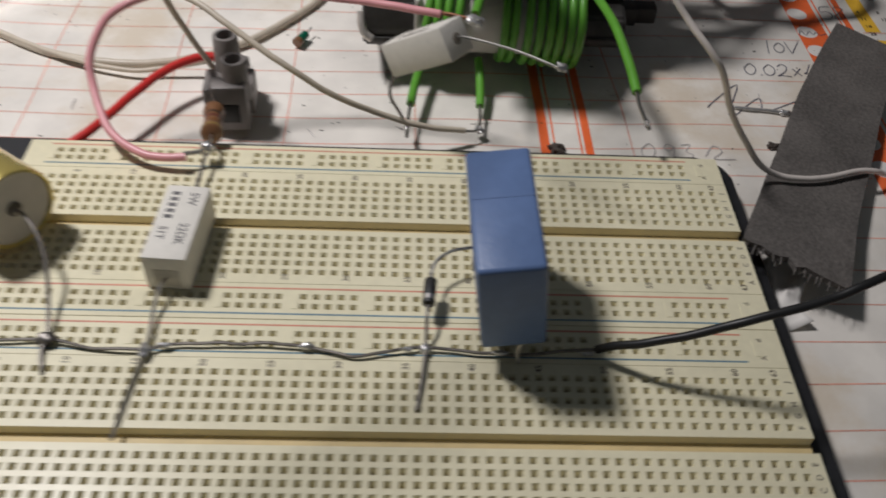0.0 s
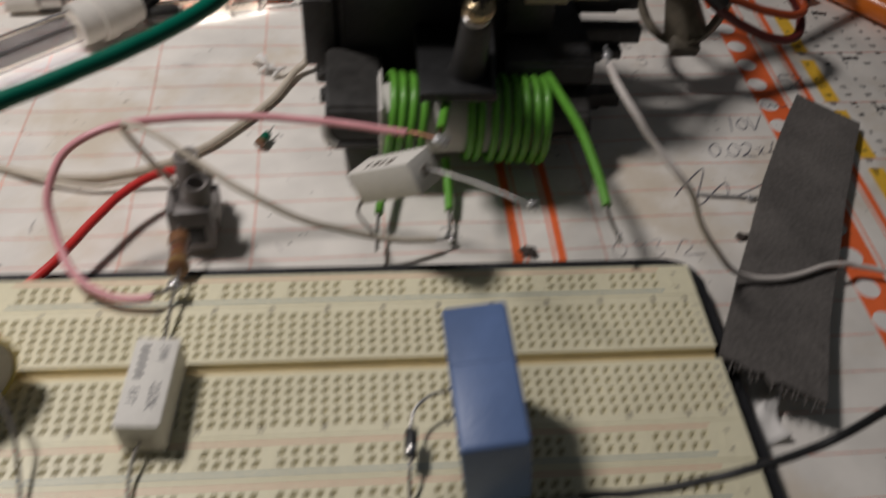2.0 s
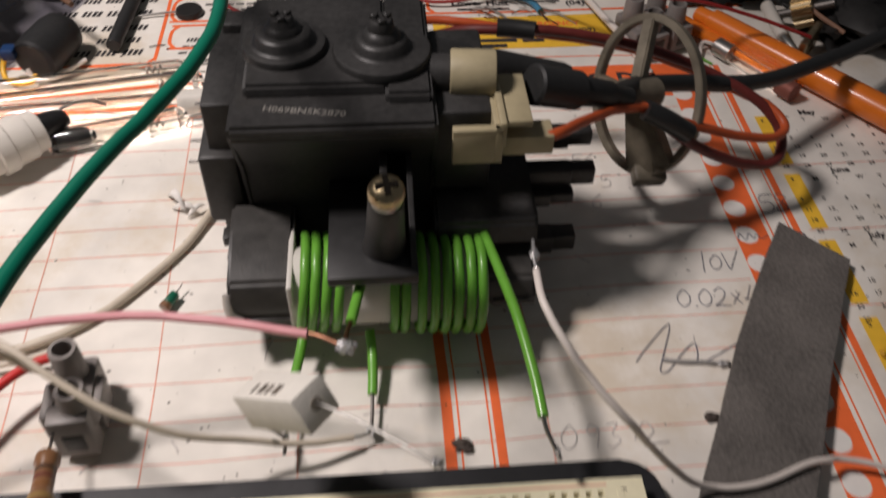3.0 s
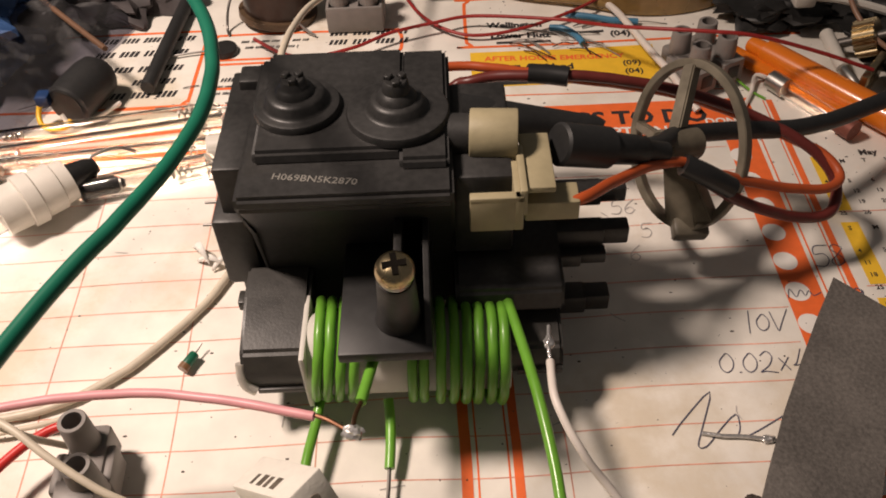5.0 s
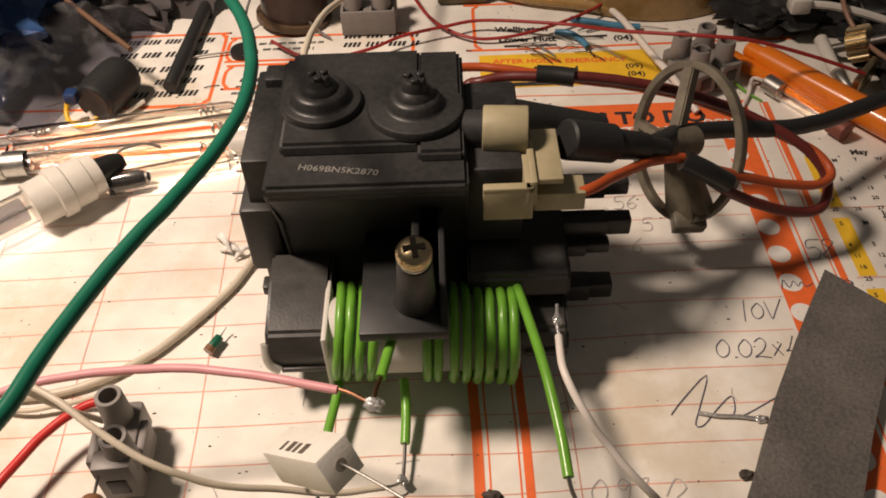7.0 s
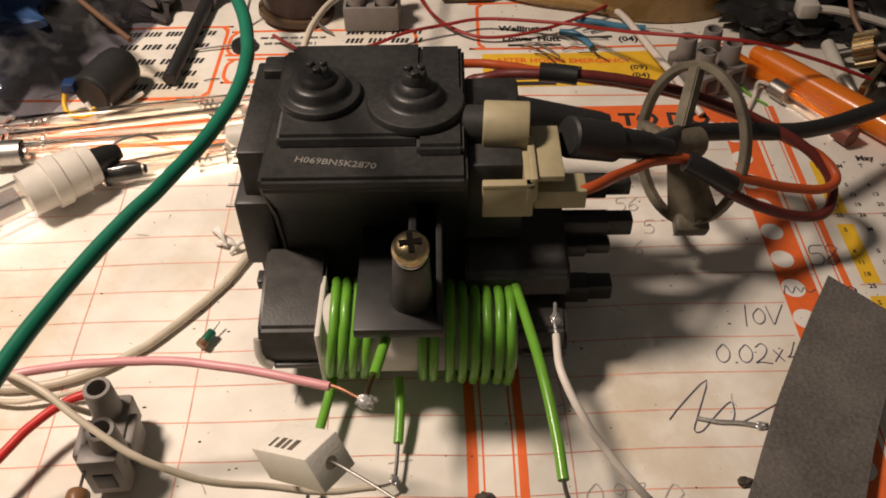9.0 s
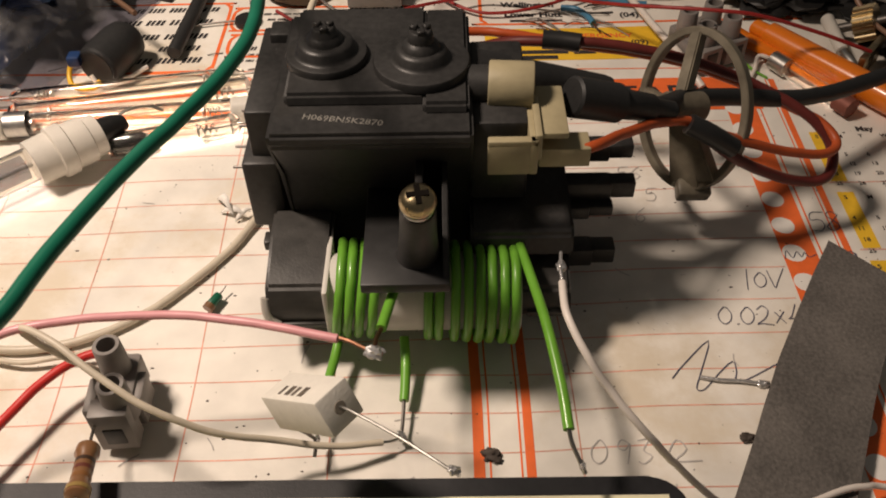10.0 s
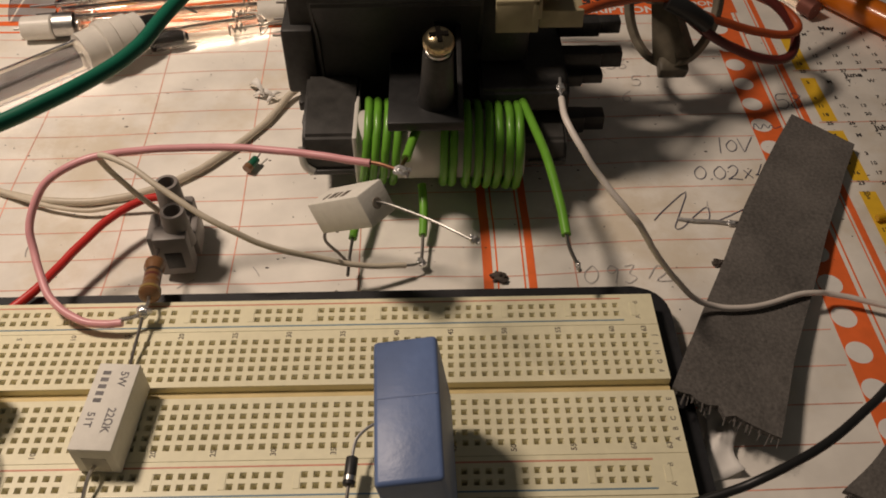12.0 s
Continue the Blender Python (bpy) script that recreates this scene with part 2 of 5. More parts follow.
def smooth_path(pts, step=1.2):
    """A Catmull-Rom curve through pts."""
    P = [Vector(p) for p in pts]
    P = [P[0] * 2 - P[1]] + P + [P[-1] * 2 - P[-2]]
    out = []
    for i in range(1, len(P) - 2):
        a, b, c, d = P[i - 1:i + 3]
        n = max(3, int((c - b).length / step))
        for k in range(n):
            t = k / n
            out.append(0.5 * (2 * b + (c - a) * t + (2 * a - 5 * b + 4 * c - d) * t * t + (3 * b - a - 3 * c + d) * t ** 3))
    out.append(P[-2])
    return out


def tube(pts, r, seg=10, step=1.2, bm=None, wobble=0.0, smoothing=True):
    b = bm or bmesh.new()
    P = smooth_path(pts, step) if smoothing else [Vector(p) for p in pts]
    if wobble:
        P = [p + noise.noise_vector(p * 0.18) * wobble for p in P]
    T = [(P[min(i + 1, len(P) - 1)] - P[max(i - 1, 0)]).normalized() for i in range(len(P))]
    u = frame_of(T[0])[0]
    rings = []
    for p, t in zip(P, T):
        u = (u - t * u.dot(t)).normalized()
        w = t.cross(u)
        rings.append([b.verts.new(p + (u * math.cos(k * 2 * math.pi / seg) + w * math.sin(k * 2 * math.pi / seg)) * r) for k in range(seg)])
    for r0, r1 in zip(rings, rings[1:]):
        for k in range(seg):
            b.faces.new((r0[k], r0[(k + 1) % seg], r1[(k + 1) % seg], r1[k]))
    b.faces.new(rings[0]); b.faces.new(rings[-1])
    return b


def blob(at, r, squash=(1, 1, 1), rough=0.35, seed=0, bm=None, sub=3, freq=None):
    b = bmesh.new()
    bmesh.ops.create_icosphere(b, subdivisions=sub, radius=1)
    for v in b.verts:
        d = v.co.copy()
        s = 1 + rough * noise.noise(d * (freq or 1.6) + Vector((seed * 7.1, seed * 3.3, 0)))
        v.co = Vector(at) + Vector((d.x * squash[0], d.y * squash[1], d.z * squash[2])) * (r * s)
    return merge(bm, b)


def letters(text, size, at, angle=0.0, shear=0.0, bold=0.0, align="LEFT"):
    """Flat letters as a bmesh, in millimetres: at is the start of the base line, angle in degrees about z."""
    c = bpy.data.curves.new("letters", "FONT")
    c.body, c.size, c.shear, c.offset, c.align_x = text, size, shear, bold, align
    c.resolution_u = 2
    ob = bpy.data.objects.new("letters", c)
    scene.collection.objects.link(ob)
    me = bpy.data.meshes.new_from_object(ob.evaluated_get(bpy.context.evaluated_depsgraph_get()))
    b = bmesh.new()
    b.from_mesh(me)
    bpy.data.objects.remove(ob)
    bpy.data.curves.remove(c)
    bpy.data.meshes.remove(me)
    bmesh.ops.transform(b, matrix=Matrix.Translation(at) @ Matrix.Rotation(radians(angle), 4, "Z"), verts=b.verts)
    return b


# ---- table ----
def work_table():
    single("table_top", box(-315, 210, -150, 350, -28, -2.6, 2), TABLE_WOOD, "brown wooden table top under the paper planner", "table top", kind="structure")


work_table()


# ---- planner pad ----
def paper_z(x, y):
    return 0.8 * noise.noise(Vector((x * 0.014, y * 0.014, 0.3))) + 0.12 * noise.noise(Vector((x * 0.05, y * 0.05, 5.0))) - 0.25


def lay(bm, lift):
    for v in bm.verts:
        v.co.z = paper_z(v.co.x, v.co.y) + lift
    return bm


def ribbon(pts, width, lift=0.07, bm=None, wander=0.0, step=3.0):
    b = bm or bmesh.new()
    P = smooth_path([(x, y, 0) for x, y in pts], step)
    if wander:
        P = [p + Vector((noise.noise(p * 0.02), noise.noise(p * 0.02 + Vector((9, 9, 9))), 0)) * wander for p in P]
    prev = None
    for i, p in enumerate(P):
        t = (P[min(i + 1, len(P) - 1)] - P[max(i - 1, 0)]).normalized()
        s = Vector((-t.y, t.x, 0)) * width / 2
        cur = []
        for q in (p - s, p + s):
            cur.append(b.verts.new((q.x, q.y, paper_z(q.x, q.y) + lift)))
        if prev:
            b.faces.new((prev[0], cur[0], cur[1], prev[1]))
        prev = cur
    return b


def patch(x0, x1, y0, y1, lift=0.05, bm=None, skew=0.0):
    b = bm or bmesh.new()
    nx, ny = max(1, int((x1 - x0) / 3)), max(1, int((y1 - y0) / 3))
    g = []
    for j in range(ny + 1):
        row = []
        for i in range(nx + 1):
            y = y0 + (y1 - y0) * j / ny
            x = x0 + (x1 - x0) * i / nx + skew * (y - y0)
            row.append(b.verts.new((x, y, paper_z(x, y) + lift)))
        g.append(row)
    for j in range(ny):
        for i in range(nx):
            b.faces.new((g[j][i], g[j][i + 1], g[j + 1][i + 1], g[j + 1][i]))
    return b


def disc(x, y, rx, ry, lift, bm=None):
    b = bm or bmesh.new()
    c = b.verts.new((x, y, paper_z(x, y) + lift))
    ring = []
    for k in range(28):
        a = k * 2 * math.pi / 28
        px, py = x + rx * math.cos(a), y + ry * math.sin(a)
        ring.append(b.verts.new((px, py, paper_z(px, py) + lift)))
    for k in range(28):
        b.faces.new((c, ring[k], ring[(k + 1) % 28]))
    return b


def outline(x0, x1, y0, y1, r, width, bm=None, lift=0.09):
    pts = []
    for cx, cy, a0 in ((x1 - r, y1 - r, 0), (x0 + r, y1 - r, 90), (x0 + r, y0 + r, 180), (x1 - r, y0 + r, 270)):
        for k in range(4):
            a = radians(a0 + 30 * k)
            pts.append((cx + r * math.cos(a), cy + r * math.sin(a)))
    pts += pts[:2]
    return ribbon(pts, width, lift, bm)


def planner():
    pad = thing("desk_planner", (0, 90, -2.6), "worn white paper desk planner with red rules and orange bands", "planner")
    b = bmesh.new()
    nx, ny = 190, 184
    g = []
    for j in range(ny + 1):
        row = []
        for i in range(nx + 1):
            x, y = -300 + i * 2.6, -140 + j * 2.6
            row.append(b.verts.new((x, y, paper_z(x, y))))
        g.append(row)
    for j in range(ny):
        for i in range(nx):
            b.faces.new((g[j][i], g[j][i + 1], g[j + 1][i + 1], g[j + 1][i]))
    part("top_sheet", b, PAPER, pad)
    part("under_sheets", box(-299, 193, -139, 337, -2.5, -1.1), WHITE_INK, pad, smooth=False)
    # writing lines
    b = bmesh.new()
    for k in range(-16, 12):
        y = 45.3 + 11.03 * k
        part("ruled_line", ribbon([(-298, y - 5), (-200, y - 4.2), (-160, y - 3.9), (-105, y - 2.9), (-40, y - 1.2), (10, y), (51.5, y + 0.6)], 0.3, 0.06, None, wander=1.5), RED_INK, pad, "thin red horizontal rule")
    for x0, x1 in ((-212, -215), (-174, -177), (-138, -142), (-104.5, -107.6), (-69.5, -72), (-11, -17)):
        part("column_line", ribbon([(x0 + 1, -138), (x0, 35), (x0 + (x1 - x0) * 0.4, 85), (x1, 150), (x1 - 1, 176)], 0.3, 0.075, None, wander=0.8), RED_INK, pad, "thin red vertical rule")
    for x, wd in ((-35.2, 2.6), (-32.6, 0.45), (-25.4, 0.45), (-23.3, 2.2)):
        part("column_band", ribbon([(x, -138), (x + 0.2, 40), (x - 0.4, 80), (x - 1.5, 176)], wd, 0.085, None, wander=0.4), ORANGE_INK, pad, "orange column rule")
    # long orange band with punched-looking circles
    b = patch(52.2, 62.0, -138, 190, 0.09)
    part("margin_band", b, ORANGE_INK, pad, "wide orange margin band")
    for k in range(-16, 7):
        part("margin_circle", disc(55.6 - 0.6 * (k > 3), 106.4 + 11.25 * k, 3.3, 3.4, 0.13), WHITE_INK, pad, "white circle on the orange band")
    for x, wd in ((63.6, 0.5), (71.3, 2.0), (69.4, 0.4)):
        part("margin_line", ribbon([(x, -138), (x - 0.2, 40), (x - 0.2, 190)], wd, 0.1), ORANGE_INK, pad)
    # heading band
    part("heading_band", patch(-13, 64.5, 173.2, 191.6, 0.11, skew=0.0), ORANGE_INK, pad, "orange heading band")
    part("heading_text", lay(letters("THINGS TO DO", 9.4, (-17.8, 181.0, 0), -0.6, bold=0.32), 0.19), BLACK_INK, pad, "heading THINGS TO DO")
    b = letters("DESCRIPTION", 6.2, (-3.5, 174.8, 0), -1.0, bold=0.15)
    merge(b, letters("DONE", 4.4, (47.6, 178.4, 0), -1.0, bold=0.14))
    part("heading_small_text", lay(b, 0.18), WHITE_INK, pad)
    b = ribbon([(-150, 199.4), (-40, 199.0), (60, 197.0)], 0.5, 0.1)
    part("heading_rule", b, ORANGE_INK, pad)
    # contact boxes
    part("yellow_panel", patch(-27, 39, 204, 225.5, 0.1), YELLOW_INK, pad, "yellow panel of the planner")
    b = letters("AFTER HOURS EMERGENCY", 4.0, (-22, 219.8, 0), -2.0, bold=0.12)
    part("yellow_panel_title", lay(b, 0.17), ORANGE_INK, pad)
    b = letters("Auckland", 4.6, (-8, 213.6, 0), -2.0, bold=0.2)
    for x, y, wd in ((-23, 215.2, 13.5), (-23, 209.3, 26), (-21, 205.8, 20), (5, 209.0, 8)):
        merge(b, patch(x, x + wd, y - 1.2, y + 1.2, 0.16))
    merge(b, letters("(04)", 4.0, (26.5, 208.6, 0), -2.0, bold=0.1))
    merge(b, letters("(09)", 4.0, (26.5, 213.6, 0), -2.0, bold=0.1))
    part("yellow_panel_words", lay(b, 0.17), BLACK_INK, pad)
    for a in ((-28, 90, 229, 262), (-123.5, -52, 226.5, 243), (-122, -49, 208.8, 223.7), (-215, -125.5, 200.3, 247)):
        part("contact_box", outline(*a, 5, 1.3), ORANGE_INK, pad, "orange rounded contact box")
    # printed lines, widened so their orange also stands in for reflections in the tubes
    part("section_line", ribbon([(-290, 187.5), (-200, 186), (-168, 184), (-108, 188)], 2.6, 0.09), ORANGE_INK, pad)
    part("section_line", ribbon([(-290, 180.5), (-200, 179), (-108, 181)], 1.0, 0.09), ORANGE_INK, pad)
    part("section_line", ribbon([(-290, 174.5), (-200, 173.5), (-108, 175)], 3.0, 0.09), ORANGE_INK, pad)
    part("section_line", ribbon([(-290, 168.5), (-200, 167.5), (-100, 169)], 1.0, 0.09), ORANGE_INK, pad)
    b = letters("Lower Hutt", 4.6, (-19, 234.4, 0), -1.5, bold=0.2)
    merge(b, letters("Wellington", 4.6, (-20, 241.6, 0), -1.5, bold=0.2))
    merge(b, letters("(04)", 4.6, (25, 232.6, 0), -1.5, bold=0.15))
    for x, y, wd in ((-17, 231.2, 20), (14, 242, 16), (14, 236, 9)):
        merge(b, patch(x, x + wd, y - 0.7, y + 0.7, 0.16))
    # telephone lines stay plain bars
    for x, y, wd, h in ((-79, 235.6, 30, 3.4), (-79, 228.9, 0.2, 0.2), (-79, 241.6, 30, 3.4), (-112, 238, 26, 1.5), (-110, 234, 20, 1.5), (-166, 242.6, 36, 3.2), (-166, 233.6, 38, 3.6),
                        (-166, 223.6, 36, 3.6), (-148, 215.4, 17, 3.4), (-156, 207.6, 27, 3.6), (-116, 214, 18, 2.4), (-118, 206, 26, 1.5), (-117, 210, 15, 1.2), (-100, 218, 34, 2.6)):
        cw = h * 0.34
        for k in range(int(wd / (cw * 1.5))):
            if k % 5 != 4:
                x0 = x + k * cw * 1.5
                merge(b, patch(x0, x0 + cw * rnd.uniform(0.8, 1.05), y - h / 2, y + h / 2 * rnd.uniform(0.8, 1), 0.16, skew=0.25))
    part("contact_print", lay(b, 0.17), BLACK_INK, pad, "small black contact lines", kind="stuff")
    # calendar months
    for y0 in (161, 132.4, 103.8, 75.2, 46.6, 18.0, -10.6):
        part("sunday_column", patch(75.6, 80.6, y0 - 24.4, y0 - 0.6, 0.1), YELLOW_INK, pad, "yellow calendar column")
    b = bmesh.new()
    for y0, name, first in ((161, "May", 4), (132.4, "June", 4), (103.8, "July", 6), (75.2, "August", 2), (46.6, "September", 5), (18.0, "October", 0), (-10.6, "November", 3)):
        merge(b, letters(name, 3.4, (91, y0 - 0.6, 0), 0, bold=0.12))
        for i, s in enumerate("SMTWTFS"):
            merge(b, letters(s, 2.3, (77.0 + 6.9 * i, y0 - 3.8, 0), 0, bold=0.05))
        part("calendar_rule", ribbon([(74.5, y0 - 24.9), (124, y0 - 24.9)], 0.35, 0.1), RED_INK, pad)
        for d in range(1, 31):
            k = d + first - 1
            x, y = 76.6 + 6.9 * (k % 7), y0 - 8.2 - 4.5 * (k // 7)
            merge(b, letters(str(d), 2.2, (x, y, 0), 0, bold=0.04))
    part("calendar_figures", lay(b, 0.17), BLACK_INK, pad, "black calendar days and month names", kind="stuff")
    # notes in pen
    b = bmesh.new()
    pen = lambda x, y, s, pts, w=0.27, slant=0.12: ribbon([(x + s * (px + slant * py), y + s * py) for px, py in pts], w, 0.2, b, step=0.7)
    nought = [(0.3, 0.95), (0.05, 0.6), (0.08, 0.2), (0.3, 0.0), (0.55, 0.2), (0.6, 0.6), (0.4, 0.95), (0.25, 0.92)]
    five = [(0.6, 1.0), (0.15, 0.97), (0.1, 0.6), (0.4, 0.62), (0.55, 0.35), (0.4, 0.05), (0.05, 0.08)]
    eight = [(0.5, 0.85), (0.25, 1.0), (0.1, 0.8), (0.35, 0.5), (0.5, 0.2), (0.25, 0.0), (0.05, 0.2), (0.3, 0.5), (0.52, 0.82)]
    pen(39.2, 92.6, 7.6, [(0.05, 1.0), (0.02, 0.5), (0.0, 0.0)])
    pen(41.2, 93.4, 5.6, nought)
    pen(45.2, 93.4, 6.2, [(0.0, 1.0), (0.2, 0.1), (0.28, 0.0), (0.4, 0.3), (0.75, 1.1)])
    pen(28.6, 80.8, 6.0, nought)
    pen(34.4, 80.6, 6.0, nought)
    pen(33.4, 80.6, 1.0, [(0, 0), (0.4, 0.2), (0.5, 0.0)])
    pen(38.6, 80.2, 6.6, [(0.05, 0.8), (0.3, 1.0), (0.5, 0.75), (0.35, 0.35), (0.0, 0.05), (0.2, 0.08), (0.65, 0.0)])
    pen(43.6, 80.8, 4.2, [(0.0, 0.9), (0.6, 0.0)])
    pen(43.6, 80.8, 4.2, [(0.6, 0.95), (0.0, 0.0)])
    pen(47.0, 79.6, 7.6, [(0.3, 1.0), (0.1, 0.45), (0.0, 0.35), (0.6, 0.42)])
    pen(47.0, 79.6, 7.6, [(0.5, 0.9), (0.4, 0.3), (0.38, -0.1)])
    pen(62.8, 114.8, 8.2, five, 0.27)
    pen(67.6, 115.2, 8.0, eight, 0.27)
    pen(64.6, 101.8, 5.0, five, 0.35)
    pen(69.6, 101.6, 5.2, [(0.5, 0.8), (0.2, 1.0), (0.05, 0.7), (0.3, 0.55), (0.5, 0.8), (0.4, 0.0)], 0.35)
    pen(54.6, 104.0, 3.6, [(-0.6, 0.0), (-0.4, 0.9), (0.0, 0.1), (0.4, 0.8), (0.7, 0.2), (1.0, 0.7), (1.3, 0.2), (1.9, 0.5)], 0.3)
    ribbon([(13.4, 63.8), (17, 68), (24.8, 75.4), (21, 66), (18.8, 60.8), (20.8, 60.6), (25, 65), (29.4, 68.8), (29.6, 65.4), (28.7, 62.7), (32, 63.4), (40.3, 67.8)], 0.32, 0.2, b)
    ribbon([(-9.5, 142), (-6, 140)], 0.3, 0.2, b)
    part("pen_writing", b, PEN_INK, pad, "blue-black handwritten notes", kind="stuff")
    b = bmesh.new()
    pen(-9.6, 40.6, 6.4, nought, 0.3)
    pen(-3.6, 40.4, 6.4, [(0.5, 0.8), (0.2, 1.0), (0.05, 0.7), (0.3, 0.55), (0.5, 0.8), (0.4, 0.0)], 0.3)
    pen(1.4, 40.4, 6.4, [(0.0, 0.95), (0.4, 1.0), (0.2, 0.55), (0.5, 0.3), (0.2, 0.0), (0.0, 0.1)], 0.3)
    pen(10.5, 138.5, 6.0, five, 0.3)
    pen(14.5, 138.8, 6.0, [(0.5, 1.0), (0.1, 0.5), (0.1, 0.1), (0.35, 0.0), (0.5, 0.25), (0.3, 0.45), (0.1, 0.3)], 0.3)
    pen(17.5, 128.4, 6.0, five, 0.3)
    pen(13.0, 119.6, 6.0, [(0.5, 1.0), (0.1, 0.5), (0.1, 0.1), (0.35, 0.0), (0.5, 0.25), (0.3, 0.45), (0.1, 0.3)], 0.3)
    ribbon([(8, 42), (11, 46.5), (13, 44), (10, 41), (16, 41)], 0.35, 0.2, b)
    for k in range(26):
        x, y = rnd.uniform(-180, 45), rnd.uniform(35, 165)
        a = rnd.uniform(0, 6.3)
        L = rnd.uniform(1.5, 6)
        ribbon([(x, y), (x + L * 0.5 * math.cos(a) + rnd.uniform(-0.8, 0.8), y + L * 0.5 * math.sin(a)), (x + L * math.cos(a), y + L * math.sin(a))], 0.28, 0.2, b)
    part("pencil_writing", b, PENCIL, pad, "faint grey pencil marks", kind="stuff")


planner()


# ---- breadboards ----
TOP = 12.0


def plate():
    t = thing("base_plate", (-97, -37, 0), "black painted metal base plate with orange lettering on paper", "base plate")
    b = bmesh.new()
    x0, x1, y0, y1, r = -207, 9.4, -118, 33.8, 8
    ring = []
    for cx, cy, a0 in ((x1 - r, y1 - r, 0), (x0 + r, y1 - r, 90), (x0 + r, y0 + r, 180), (x1 - r, y0 + r, 270)):
        for k in range(7):
            a = radians(a0 + 15 * k)
            ring.append((cx + r * math.cos(a), cy + r * math.sin(a)))
    lo = [b.verts.new((x, y, 4.6)) for x, y in ring]
    hi = [b.verts.new((x, y, 6.2)) for x, y in ring]
    b.faces.new(lo); b.faces.new(hi)
    for k in range(len(ring)):
        j = (k + 1) % len(ring)
        b.faces.new((lo[k], lo[j], hi[j], hi[k]))
    bmesh.ops.bevel(b, geom=[e for e in b.edges if abs(e.verts[0].co.z - 6.2) < 0.01 and abs(e.verts[1].co.z - 6.2) < 0.01], offset=0.4, segments=2, affect="EDGES")
    part("plate", b, PLATE, t)
    for x in (-195, -2):
        for y in (26, -106):
            part("rubber_foot", cyl((x, y, -0.3), (x, y, 4.7), 5, 4.5), BLACK_RUBBER, t)
    b = letters("Vb", 7.5, (-171.0, -15.5, 6.28), 95, bold=0.1)
    merge(b, letters("Va", 7.5, (-171.0, 10.0, 6.28), 95, bold=0.1))
    part("lettering", b, ORANGE_PRINT, t, "orange terminal letters", smooth=False)


def hole_field(b, xs, ys, x0, x1, y0, y1, z, half=0.72, deep=2.6):
    """Top surface between the limits with a tapered square socket at each (x, y)."""
    def edges(c, a, e):
        out = [a]
        for v in c:
            out += [v - half, v + half]
        return out + [e]
    ex, ey = edges(sorted(xs), x0, x1), edges(sorted(ys), y0, y1)
    V = [[b.verts.new((x, y, z)) for x in ex] for y in ey]
    for j in range(len(ey) - 1):
        for i in range(len(ex) - 1):
            q = (V[j][i], V[j][i + 1], V[j + 1][i + 1], V[j + 1][i])
            if i % 2 == 1 and j % 2 == 1:
                cx, cy = (ex[i] + ex[i + 1]) / 2, (ey[j] + ey[j + 1]) / 2
                mid = [b.verts.new((cx + (v.co.x - cx) * 0.66, cy + (v.co.y - cy) * 0.66, z - 0.7)) for v in q]
                low = [b.verts.new((m.co.x, m.co.y, z - deep)) for m in mid]
                for k in range(4):
                    n = (k + 1) % 4
                    b.faces.new((q[k], q[n], mid[n], mid[k]))
                    b.faces.new((mid[k], mid[n], low[n], low[k]))
                # floor of the socket takes the darkened contact colour
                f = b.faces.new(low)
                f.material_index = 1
            else:
                b.faces.new(q)


def skirt(b, x0, x1, y0, y1, z0, z1):
    for a, c in (((x0, y0), (x1, y0)), ((x1, y0), (x1, y1)), ((x1, y1), (x0, y1)), ((x0, y1), (x0, y0))):
        b.faces.new([b.verts.new((*a, z0)), b.verts.new((*c, z0)), b.verts.new((*c, z1)), b.verts.new((*a, z1))])


def finish_board_part(name, b, parent, label=""):
    o = ORIGIN[parent]
    for v in b.verts:
        v.co = (v.co - o) * MM
    me = bpy.data.meshes.new(name)
    b.to_mesh(me)
    b.free()
    me.materials.append(CREAM)
    me.materials.append(SHADED_CONTACT)
    me.materials.append(YELLOWED)
    ob = new(name, me)
    ob.parent = parent
    ORIGIN[ob] = o
    if label:
        ob["label"] = label
    return ob


